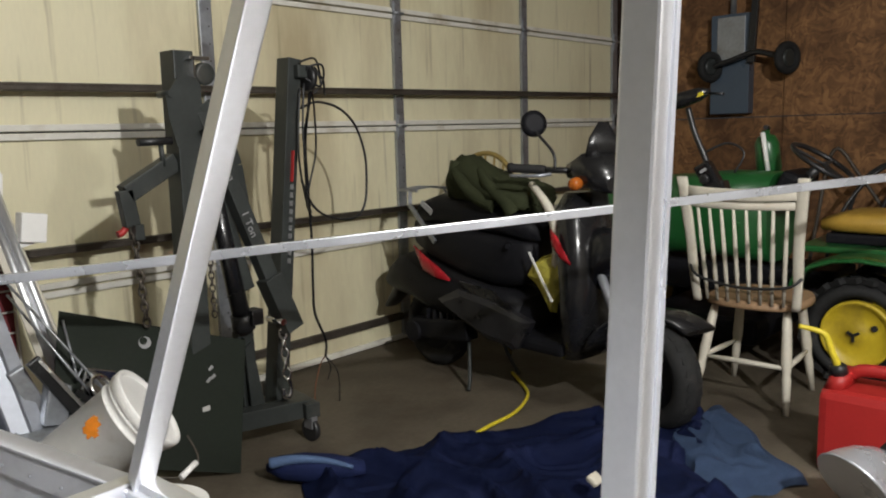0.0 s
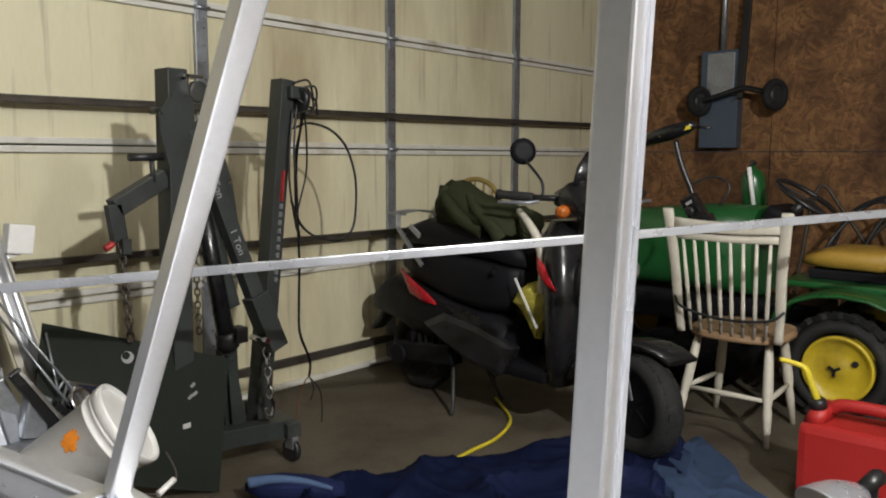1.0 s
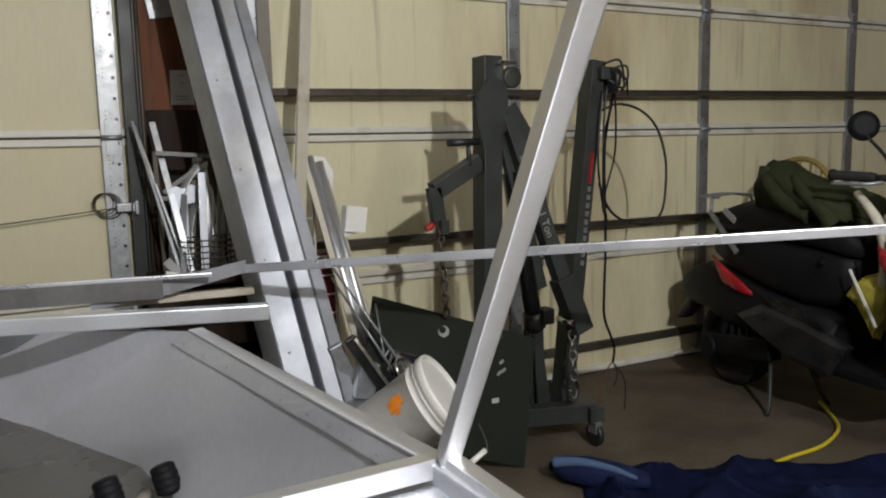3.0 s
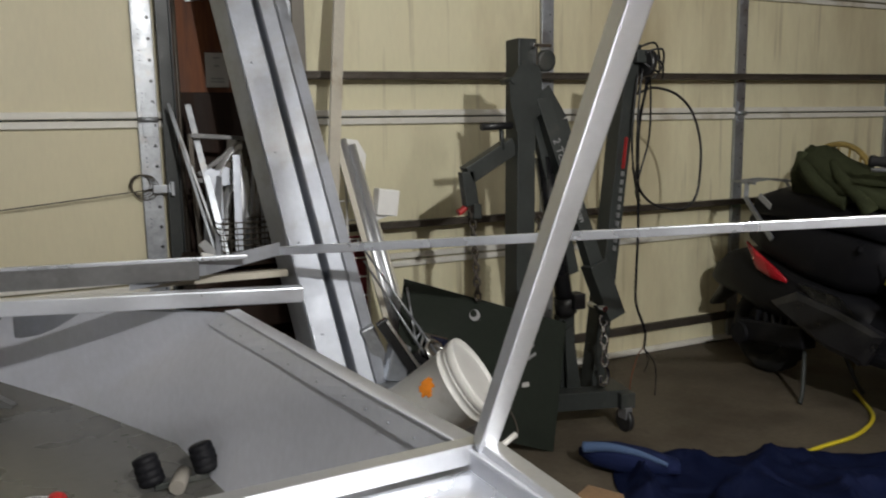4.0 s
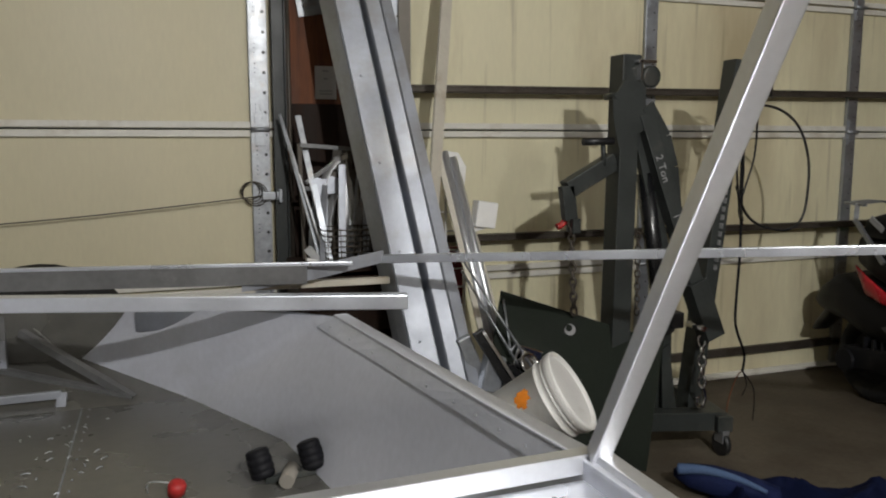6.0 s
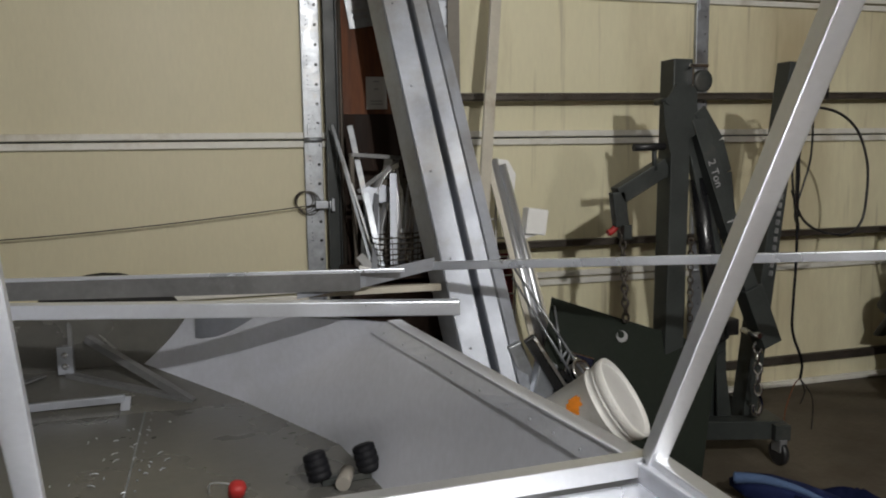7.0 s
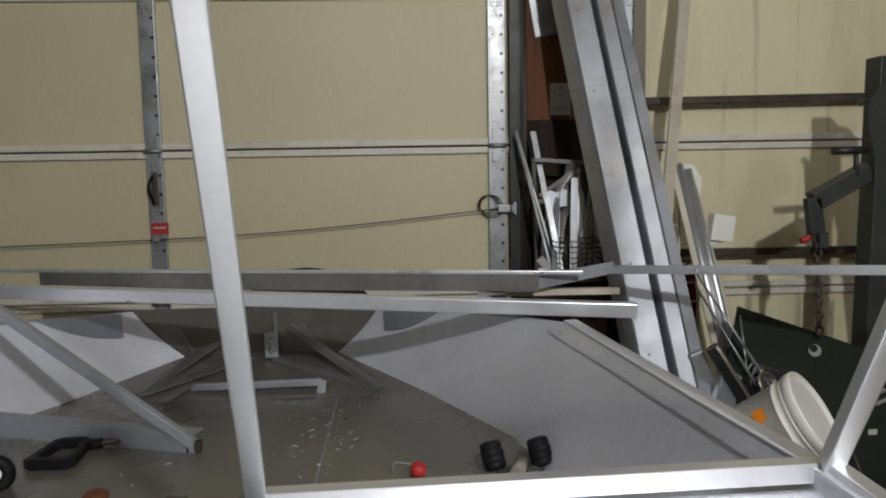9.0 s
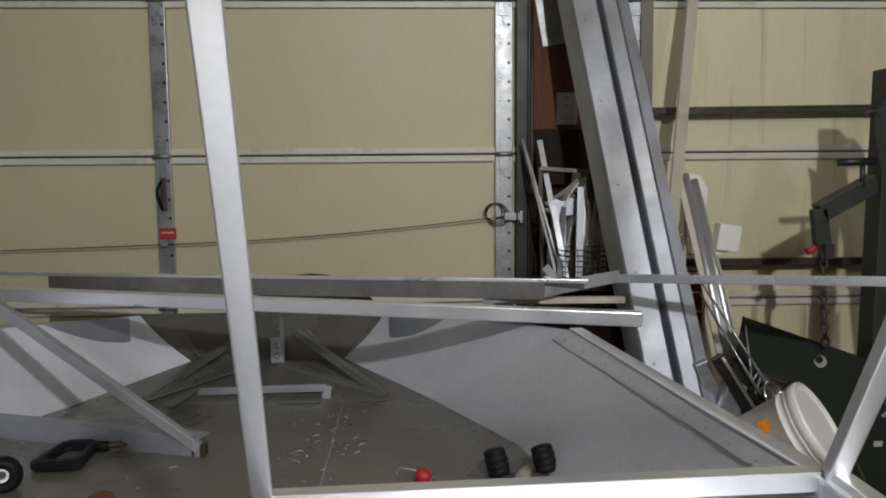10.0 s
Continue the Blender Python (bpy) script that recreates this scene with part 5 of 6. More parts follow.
# footboard, engine block, side skirt
bm = box(B(), (SX, -1.22, 0.275), (0.30, 0.34, 0.06), None, 0.02)
part("footboard", bm, BLACK_SATIN, sc)
for s in (-1, 1):
    sk = extrude(B(), (SX + s * 0.15, -0.70, 0.41), (SX + s * 0.155, -1.14, 0.258), [(-0.012, -0.02), (0.012, -0.02), (0.006, 0.02), (-0.006, 0.02)])
    part("side_skirt", sk, BLACK_SATIN, sc)
    sp = slab(B(), [(SX + s * 0.148, -0.80, 0.50), (SX + s * 0.15, -1.02, 0.48), (SX + s * 0.145, -1.13, 0.40), (SX + s * 0.15, -1.03, 0.36)], 0.008, (s, 0, 0))
    part("side_panel", sp, BLACK_GLOSS, sc)
    wd = B()
    loft(wd, [[(SX + s * o, y, z) for y, z in ((-0.66, 0.40), (-0.80, 0.465), (-1.02, 0.43), (-1.24, 0.375), (-1.16, 0.245), (-0.98, 0.262), (-0.80, 0.33))] for o in (0.13, 0.163)] + [[(SX + s * 0.174, -0.95 + (y + 0.95) * 0.86, 0.35 + (z - 0.35) * 0.74) for y, z in ((-0.66, 0.40), (-0.80, 0.465), (-1.02, 0.43), (-1.24, 0.375), (-1.16, 0.245), (-0.98, 0.262), (-0.80, 0.33))]], smooth=False)
    part("side_fairing", wd, SCUFFED, sc, "scuffed dark grey fairing")
bm = B()
box(bm, (SX - 0.10, -0.62, 0.24), (0.08, 0.40, 0.10), Matrix.Rotation(radians(-7), 3, "X"), 0.012)
for k in range(5):
    box(bm, (SX - 0.10, -0.74 + 0.05 * k, 0.305), (0.07, 0.012, 0.05), None, 0.002)
rod(bm, (SX - 0.05, -0.45, 0.205), (SX - 0.155, -0.45, 0.205), 0.06, 0.05, 18)
part("engine_case", bm, BLACK_SATIN, sc)
part("stand", hose(B(), [(SX - 0.1, -0.80, 0.20), (SX - 0.16, -0.86, 0.05), (SX - 0.19, -0.88, 0.006)], 0.009, 8), DARK_STEEL, sc)
part("stand", hose(B(), [(SX + 0.1, -0.80, 0.20), (SX + 0.14, -0.86, 0.05), (SX + 0.16, -0.88, 0.006)], 0.009, 8), DARK_STEEL, sc)
# leg shield and front
bm = B()
secs = []
for z, y, hw, d in ((0.24, -1.40, 0.13, 0.05), (0.36, -1.43, 0.17, 0.06), (0.55, -1.44, 0.185, 0.075), (0.72, -1.42, 0.17, 0.08), (0.86, -1.38, 0.12, 0.07), (0.92, -1.36, 0.06, 0.04)):
    secs.append(oval((SX, y, z), hw, d, (1, 0, 0), (0, 1, 0), 16, 3))
ls = part("leg_shield", loft(bm, secs), BLACK_GLOSS, sc)
bm = B()
loft(bm, [oval((SX - 0.16, -1.345, 0.775), 0.004, 0.006, (0, 1, 0), (0, 0, 1), 10), oval((SX - 0.182, -1.385, 0.735), 0.02, 0.024, (0, 1, 0), (0, 0, 1), 10), oval((SX - 0.185, -1.42, 0.69), 0.016, 0.02, (0, 1, 0), (0, 0, 1), 10), oval((SX - 0.175, -1.455, 0.65), 0.004, 0.006, (0, 1, 0), (0, 0, 1), 10)])
part("red_flash", bm, RED, ls, "red side flash")
bm = B()
secs = []
for y, z, hw, hh in ((-1.42, 0.62, 0.10, 0.16), (-1.52, 0.66, 0.115, 0.13), (-1.60, 0.70, 0.10, 0.09), (-1.64, 0.73, 0.05, 0.05)):
    secs.append(oval((SX, y, z), hw, hh, (1, 0, 0), (0, 0, 1), 14))
nose = part("nose", loft(bm, secs), BLACK_GLOSS, sc)
for s in (-1, 1):
    hl = part("headlamp", lathe(B(), (SX + s * 0.055, -1.60, 0.735), (SX + s * 0.058, -1.665, 0.735), [(0, 0.03), (0.3, 0.048), (0.8, 0.05), (0.85, 0.044), (0.95, 0.03), (1, 0.01)], 22), CHROME, sc, "round chrome-rimmed headlamp")
    part("lens", lathe(B(), (SX + s * 0.058, -1.655, 0.735), (SX + s * 0.058, -1.678, 0.735), [(0, 0.043), (0.6, 0.034), (1, 0.012)], 22), GLASS, hl)
part("number_board", box(B(), (SX, -1.655, 0.62), (0.17, 0.01, 0.05), None, 0.003), BLACK, sc)
bm = B()
secs = []
for a in range(-2, 7):
    t = radians(14 * a + 78)
    c = V((SX + 0.012, -1.735, 0.213)) + V((0.07 * math.cos(t), -math.cos(t) * 0.245, math.sin(t) * 0.252))
    secs.append(oval(c, 0.078, 0.016, ax, (c - V((SX + 0.01, -1.735, 0.213))).normalized(), 12, 2.4))
part("front_mudguard", loft(bm, secs), BLACK_GLOSS, sc)
for s in (-1, 1):
    part("fork_leg", rod(B(), V((SX + 0.01, -1.735, 0.213)) + ax * (s * 0.085), (SX + s * 0.085, -1.53, 0.62), 0.019), ALU_DULL if s < 0 else BLACK, sc)
# bars, turned to the rider's right
BEFORE = set(sc.children)
part("steering_stem", rod(B(), (SX, -1.325, 0.85), (SX, -1.285, 1.0), 0.035), BLACK, sc)
bm = B()
secs = []
for y, z, hw, hh in ((-1.205, 0.99, 0.07, 0.03), (-1.265, 1.01, 0.13, 0.05), (-1.345, 1.02, 0.13, 0.07), (-1.415, 0.99, 0.08, 0.07), (-1.455, 0.96, 0.03, 0.03)):
    secs.append(oval((SX, y, z), hw, hh, (1, 0, 0), (0, 0, 1), 14))
hb = part("bar_cowl", loft(bm, secs), BLACK_GLOSS, sc)
bm = B()
loft(bm, [oval((SX, -1.365, 1.07), 0.085, 0.008, (1, 0, 0), (0, 1, 0), 12), oval((SX, -1.345, 1.14), 0.06, 0.008, (1, 0, 0), (0, 1, 0), 12), oval((SX + 0.01, -1.325, 1.20), 0.022, 0.006, (1, 0, 0), (0, 1, 0), 12)])
part("fly_screen", bm, BLACK_GLOSS, sc)
for s in (-1, 1):
    g = part("grip", lathe(B(), (SX + s * 0.20, -1.235, 1.015), (SX + s * 0.33, -1.145, 1.025), [(0, 0.016), (0.1, 0.019), (0.85, 0.018), (0.9, 0.022), (1, 0.02)], 16), RUBBER, sc)
    part("bar", rod(B(), (SX + s * 0.08, -1.305, 1.01), (SX + s * 0.21, -1.230, 1.015), 0.013), BLACK, sc)
    part("brake_lever", hose(B(), [(SX + s * 0.19, -1.270, 1.00), (SX + s * 0.25, -1.275, 0.995), (SX + s * 0.34, -1.200, 0.995)], 0.007, 8), ALU_DULL, sc)
    lamp = part("indicator", lathe(B(), (SX + s * 0.10, -1.345, 0.965), (SX + s * 0.145, -1.380, 0.96), [(0, 0.022), (0.4, 0.027), (0.85, 0.024), (1, 0.01)], 18), ORANGE, sc, "orange indicator lens")
    part("mirror_stem", hose(B(), [(SX + s * 0.17, -1.260, 1.02), (SX + s * 0.17, -1.245, 1.08), (SX + s * 0.20, -1.165, 1.15), (SX + s * 0.21, -1.125, 1.175)], 0.0065, 8), BLACK, sc)
    part("mirror", lathe(B(), (SX + s * 0.21, -1.110, 1.20), (SX + s * 0.21, -1.140, 1.205), [(0, 0.045), (0.2, 0.056), (0.7, 0.055), (1, 0.035)], 24), BLACK_SATIN, sc)

turn = Matrix.Translation((0.01, -0.355, 0)) @ Matrix.Rotation(radians(-30), 4, "Z") @ Matrix.Translation((0, 0.2, 0))
for o in sc.children:
    if o not in BEFORE:
        o.data.transform(turn)

# jacket and bags on the scooter
rnd = random.Random(4)
sc.location = (SX - 0.06, -1.16, 0)
sc.rotation_euler = (0, 0, radians(-6))
jk = thing("canvas_jacket", (SX, -0.86, 0.88), "olive canvas jacket dropped on the scooter seat", "jacket")
secs = []
for y, top, hw in ((-0.655, 0.96, 0.05), (-0.68, 1.03, 0.09), (-0.73, 1.075, 0.11), (-0.79, 1.065, 0.12), (-0.85, 1.025, 0.14), (-0.91, 1.00, 0.15), (-0.97, 0.975, 0.16), (-1.03, 0.97, 0.16), (-1.09, 0.96, 0.15), (-1.135, 0.94, 0.12), (-1.155, 0.89, 0.06)):
    bot = 0.845 if y > -1.05 else 0.82
    c = oval((SX - 0.03, y, (top + bot) / 2), hw, (top - bot) / 2, (1, 0, 0), (0, 0.1, 1), 26, 2.2)
    secs.append([p + V((rnd.uniform(-0.010, 0.010), rnd.uniform(-0.008, 0.008), rnd.uniform(-0.012, 0.012))) for p in c])
part("body", loft(B(), secs), OLIVE, jk)
for q, w in (([(SX - 0.09, -0.70, 1.02), (SX - 0.15, -0.78, 0.97), (SX - 0.165, -0.88, 0.90), (SX - 0.15, -0.98, 0.86)], (0.022, 0.04)),
             ([(SX - 0.10, -0.86, 1.0), (SX - 0.165, -0.95, 0.95), (SX - 0.175, -1.05, 0.88), (SX - 0.16, -1.08, 0.83)], (0.02, 0.035)),
             ([(SX - 0.06, -0.70, 0.90), (SX - 0.12, -0.72, 0.96), (SX - 0.10, -0.72, 1.04)], (0.022, 0.03))):
    part("sleeve", hose(B(), q, w, 12), OLIVE, jk)
jk.location = (SX - 0.03, -0.94, 0.88)
bg = thing("carrier_bag", (SX - 0.1, -1.25, 0.4), "yellow-green bag with white cloth hung on the scooter", "bag")
secs = []
for z, r, y in ((0.425, 0.008, -1.275), (0.47, 0.035, -1.265), (0.52, 0.062, -1.255), (0.57, 0.088, -1.25), (0.62, 0.085, -1.265), (0.65, 0.06, -1.29), (0.665, 0.02, -1.30)):
    secs.append([p + V((rnd.uniform(-0.012, 0.012), rnd.uniform(-0.012, 0.012), rnd.uniform(-0.012, 0.012))) for p in oval((SX - 0.13, y, z), r * 0.5, r, (1, 0, 0), (0, 1, 0), 16)])
part("bag", loft(B(), secs, smooth=False), BAG, bg)
bm = hose(B(), [(SX - 0.14, -1.17, 0.955), (SX - 0.16, -1.23, 0.91), (SX - 0.16, -1.275, 0.85), (SX - 0.15, -1.30, 0.77), (SX - 0.15, -1.31, 0.68), (SX - 0.14, -1.30, 0.62)], (0.013, 0.030), 12)
part("white_cloth", bm, WHITE_PAINT, bg, "off-white cloth")
part("strap", beam(B(), (SX - 0.19, -1.19, 0.675), (SX - 0.185, -1.30, 0.475), 0.012, 0.004, (1, 0, 0)), WHITE_PLASTIC, bg)

bg.location = (SX - 0.14, -1.33, 0.4)


def hoop_chair(at):
    """A bentwood chair of which the hoop back shows."""
    x, y = at
    c = thing("bentwood_chair", (x, y, 0), "ochre bentwood chair behind the scooter", "chair")
    hoop = [(x + 0.02, y + 0.20, 0.45), (x + 0.06, y + 0.21, 0.82), (x + 0.08, y + 0.14, 1.00), (x + 0.085, y, 1.06), (x + 0.08, y - 0.14, 1.00), (x + 0.06, y - 0.21, 0.82), (x + 0.02, y - 0.20, 0.45)]
    part("hoop", hose(B(), hoop, 0.0135, 10), OCHRE, c)
    for i in range(5):
        yy_ = -0.12 + 0.06 * i
        part("spindle", rod(B(), (x + 0.02, y + yy_ * 0.9, 0.45), (x + 0.082, y + yy_, 1.055 - 1.9 * yy_ * yy_), 0.006, seg=8), OCHRE, c)
    part("seat", lathe(B(), (x + 0.2, y, 0.42), (x + 0.2, y, 0.455), [(0, 0.19), (0.3, 0.215), (0.9, 0.215), (1, 0.19)], 32), OCHRE, c)
    for sx_, sy_ in ((0.05, 0.15), (0.05, -0.15), (0.35, 0.15), (0.35, -0.15)):
        part("leg", rod(B(), (x + sx_, y + sy_, 0.42), (x + sx_ * 1.15 - 0.03, y + sy_ * 1.2, 0.0), 0.016, 0.012), OCHRE, c)
    return c


hoop_chair((SX + 0.36, -0.52))

# ---- white spindle-back chair ----
CX, CY = 2.975, -1.925
ch = thing("spindle_chair", (CX, CY, 0), "worn white spindle-back wooden chair with a bare seat edge", "chair")
bm = B()
outline = []
for i in range(28):
    t = 2 * math.pi * i / 28
    outline.append((CX + 0.20 + 0.205 * math.copysign(abs(math.cos(t)) ** 0.7, math.cos(t)), CY + 0.205 * math.copysign(abs(math.sin(t)) ** 0.7, math.sin(t)), 0.415))
loft(bm, [[V(p) for p in outline], [V(p) + V((0, 0, 0.012)) for p in outline], [V(p) + V((0, 0, 0.032)) + (V((CX + 0.2, CY, 0.415)) - V(p)) * 0.03 for p in outline]])
part("seat", bm, SEAT_WOOD, ch, "bare worn wooden seat")
back = 0.075
for s in (-1, 1):
    q = [(CX + 0.015, CY + s * 0.205, 0.43), (CX - 0.005, CY + s * 0.215, 0.55), (CX - 0.035, CY + s * 0.222, 0.72), (CX - back, CY + s * 0.245, 0.965)]
    bm = B()
    loft(bm, [oval(p, 0.011, w, (1, 0, 0.2), (0, 1, 0), 10, 3) for p, w in zip(smooth_line(q, 4), [0.018] * 5 + [0.021] * 4 + [0.023] * 4)])
    part("back_post", bm, WHITE_PAINT, ch)
for z, h, dip, x_ in ((0.905, 0.026, 0.01, 0.062), (0.858, 0.017, 0.006, 0.052)):
    bm = B()
    secs = []
    for i in range(9):
        u = i / 8 * 2 - 1
        secs.append(oval((CX - x_ - 0.02 * (1 - u * u), CY + u * 0.228, z - dip * (1 - u * u)), 0.008, h, (1, 0, 0), (0, 0, 1), 10, 3))
    part("crest_rail", loft(bm, secs), WHITE_PAINT, ch)
for i in range(8):
    u = (i + 0.5) / 8 * 2 - 1
    a, b = V((CX + 0.01 - 0.01 * (1 - u * u), CY + u * 0.18, 0.44)), V((CX - 0.055 - 0.02 * (1 - u * u), CY + u * 0.208, 0.86))
    part("spindle", lathe(B(), a, b, [(0, 0.006), (0.3, 0.0095), (0.42, 0.008), (0.46, 0.0095), (1, 0.006)], 10), WHITE_PAINT, ch)
part("cord", hose(B(), [(CX - 0.01, CY + 0.23, 0.60), (CX - 0.045, CY + 0.18, 0.545), (CX - 0.055, CY, 0.515), (CX - 0.045, CY - 0.18, 0.53), (CX - 0.02, CY - 0.235, 0.57)], 0.006, 8), BLACK, ch, "black rubber cord")
feet = {}
for sx_, sy_, fx_, fy_ in ((0.08, -0.15, -0.03, -0.195), (0.08, 0.15, -0.03, 0.195), (0.32, -0.13, 0.37, -0.175), (0.32, 0.13, 0.37, 0.175)):
    a, b = V((CX + sx_, CY + sy_, 0.417)), V((CX + fx_, CY + fy_, 0.0))
    feet[(sx_ > 0.2, sy_ > 0)] = (a, b)
    part("leg", lathe(B(), a, b, [(0, 0.013), (0.15, 0.019), (0.5, 0.022), (0.62, 0.016), (0.66, 0.019), (1, 0.012)], 12), WHITE_PAINT, ch)
for k0, k1 in (((False, False), (False, True)), ((False, False), (True, False)), ((False, True), (True, True))):
    a = feet[k0][0].lerp(feet[k0][1], 0.56)
    b = feet[k1][0].lerp(feet[k1][1], 0.56)
    part("stretcher", lathe(B(), a, b, [(0, 0.008), (0.5, 0.013), (1, 0.008)], 10), WHITE_PAINT, ch)

ch.location = (CX - 0.02, CY - 0.03, 0)

# ---- trolling motor laid across the chair and hood ----
tm = thing("trolling_motor", (2.96, -1.82, 0.87), "black trolling motor with a yellow stripe propped on the chair", "outboard motor")
bm = B()
secs = []
for s, r in ((0, 0.012), (0.15, 0.036), (0.55, 0.045), (0.85, 0.036), (1.0, 0.014)):
    c = V((2.97, -1.52, 1.245)).lerp(V((2.93, -1.80, 1.315)), s)
    secs.append(oval(c, r, r * 0.75, (1, 0.1, 0), (0, 0.2, 1), 14))
head = part("head", loft(bm, secs), BLACK_GLOSS, tm)
part("stripe", beam(B(), (2.915, -1.64, 1.272), (2.902, -1.785, 1.305), 0.016, 0.005, (1, 0, 0)), YELLOW_HOSE, head, "yellow stripe")
part("tiller", rod(B(), (2.94, -1.80, 1.305), (2.93, -1.86, 1.30), 0.006), BLACK, tm)
part("shaft", hose(B(), [(2.95, -1.70, 1.25), (2.95, -1.73, 1.15), (2.95, -1.775, 1.05), (2.955, -1.80, 0.98)], 0.0125, 10), BLACK, tm)
bm = box(B(), (2.945, -1.80, 0.965), (0.06, 0.07, 0.12), Matrix.Rotation(radians(-32), 3, "X"), 0.01)
box(bm, (2.935, -1.835, 0.915), (0.07, 0.10, 0.045), Matrix.Rotation(radians(-20), 3, "X"), 0.01)
mt = part("mount", bm, BLACK_GLOSS, tm)
part("knob", lathe(B(), (2.90, -1.80, 0.955), (2.885, -1.80, 0.955), [(0, 0.02), (0.8, 0.02), (1, 0.012)], 12), BLACK, mt)
part("label", box(B(), (2.905, -1.79, 0.99), (0.003, 0.03, 0.012), Matrix.Rotation(radians(-32), 3, "X")), DECAL, mt)
part("cable", hose(B(), [(2.95, -1.77, 1.06), (2.98, -1.86, 1.10), (2.98, -1.93, 1.06), (2.96, -1.90, 0.98)], 0.005, 6), BLACK, tm)
lone("yellow_strap", hose(B(), [(2.955, -1.72, 0.895), (2.91, -1.80, 0.885), (2.91, -1.92, 0.88), (2.955, -1.98, 0.90)], 0.011, 8), YELLOW_HOSE, (2.93, -1.85, 0.88), "yellow strap round the chair back", "strap")

# ---- lawn tractor, its front towards +y ----
tr = thing("lawn_tractor", (3.9, -1.7, 0), "green lawn tractor with yellow wheels and seat", "lawn tractor")
TXC = 3.93


def tractor_wheel(c, R, width, rim_r, name):
    w = part(name, torus(B(), c, (1, 0, 0), R - 0.042, 0.042, 44, 12, width * 0.47 / 0.042), RUBBER, tr)
    d = -1 if c[0] < TXC else 1
    rim = part("rim", lathe(B(), (c[0] + d * width * 0.30, c[1], c[2]), (c[0] + d * width * 0.46, c[1], c[2]), [(0, rim_r), (0.7, rim_r), (1.0, rim_r * 0.97), (0.9, rim_r * 0.9), (0.35, rim_r * 0.82), (0.3, 0.05), (0.6, 0.035), (0.62, 0.01)], 40), YELLOW, w, "yellow pressed-steel rim")
    for y, z, r in ((-0.07, 0.035, 0.014),):
        part("valve_hole", lathe(B(), (c[0] + d * width * 0.36, c[1] + y, c[2] + z), (c[0] + d * width * 0.40, c[1] + y, c[2] + z), [(0, r), (1, r)], 14), BLACK, rim)
    bm_ = B()
    for k in range(3):
        t = 2.1 * k + 0.5
        beam(bm_, (c[0] + d * width * 0.40, c[1] + 0.012, c[2] - 0.005), (c[0] + d * width * 0.40, c[1] + 0.012 + 0.028 * math.cos(t), c[2] - 0.005 + 0.028 * math.sin(t)), 0.012, 0.02, (1, 0, 0), 0)
    part("hub_star", bm_, BLACK, rim)
    tb = B()
    n = 22
    for i in range(n):
        ang = 2 * math.pi * i / n
        for s in (-1, 1):
            p = V((c[0] + s * width * 0.24, c[1] + (R + 0.004) * math.cos(ang + s * 0.07), c[2] + (R + 0.004) * math.sin(ang + s * 0.07)))
            if p.z > 0.004:
                box(tb, p, (width * 0.5, 0.032, 0.026), frame_of((0, 0, 0), p - V((p.x, c[1], c[2])), (1, 0, 0)) @ Matrix.Rotation(0.5 * s, 3, "Z"))
    tagged(part("tread", tb, RUBBER, w), kind="stuff")
    return w


tractor_wheel((3.55, -2.265, 0.243), 0.232, 0.22, 0.152, "rear_wheel")
tractor_wheel((4.31, -2.265, 0.243), 0.232, 0.22, 0.152, "rear_wheel")
tractor_wheel((3.62, -0.95, 0.19), 0.185, 0.15, 0.10, "front_wheel")
tractor_wheel((4.24, -0.95, 0.19), 0.185, 0.15, 0.10, "front_wheel")
bm = B()
secs = []
for y, zc, hw, hh in ((-1.78, 0.70, 0.235, 0.23), (-1.5, 0.71, 0.24, 0.225), (-1.1, 0.69, 0.24, 0.21), (-0.75, 0.66, 0.225, 0.19), (-0.62, 0.62, 0.16, 0.14)):
    secs.append(oval((TXC, y, zc), hw, hh, (1, 0, 0), (0, 0, 1), 20, 4))
hood = part("hood", loft(bm, secs), GREEN, tr, "glossy green hood")
part("chassis", box(B(), (TXC, -1.35, 0.38), (0.34, 1.5, 0.16), None, 0.02), BLACK_SATIN, tr)
part("mower_deck", box(B(), (TXC, -1.5, 0.16), (0.86, 0.62, 0.13), None, 0.04), BLACK_SATIN, tr)
part("foot_plate", box(B(), (TXC, -1.72, 0.36), (0.74, 0.34, 0.03), None, 0.01), BLACK_SATIN, tr)
for s in (-1, 1):
    bm = B()
    secs = []
    for a in range(9):
        t = radians(10 + 20 * a)
        secs.append(oval((TXC + s * 0.37, -2.265 - 0.31 * math.cos(t), 0.275 + 0.30 * math.sin(t) ** 0.6), 0.135, 0.014, (1, 0, 0), V((0, -math.cos(t), math.sin(t))), 12, 3))
    part("fender", loft(bm, secs), GREEN, tr)
part("seat_deck", box(B(), (TXC, -2.2, 0.585), (0.60, 0.5, 0.03), None, 0.01), GREEN, tr)
bm = B()
loft(bm, [oval((TXC, -2.02, 0.69), 0.19, 0.03, (1, 0, 0), (0, 0, 1), 16, 4), oval((TXC, -2.12, 0.70), 0.215, 0.05, (1, 0, 0), (0, 0, 1), 16, 4), oval((TXC, -2.36, 0.70), 0.215, 0.055, (1, 0, 0), (0, 0, 1), 16, 4), oval((TXC, -2.42, 0.72), 0.19, 0.05, (1, 0, 0), (0, 0, 1), 16, 4)])
part("seat_cushion", bm, SEAT_YELLOW, tr, "faded yellow seat")
bm = B()
loft(bm, [oval((TXC, -2.42, 0.74), 0.20, 0.04, (1, 0, 0), (0, 1, 0), 16, 4), oval((TXC, -2.46, 0.86), 0.20, 0.04, (1, 0, 0), (0, 1, 0), 16, 4), oval((TXC, -2.49, 0.97), 0.15, 0.03, (1, 0, 0), (0, 1, 0), 16, 4)])
part("seat_back", bm, SEAT_YELLOW, tr, "faded yellow seat back")
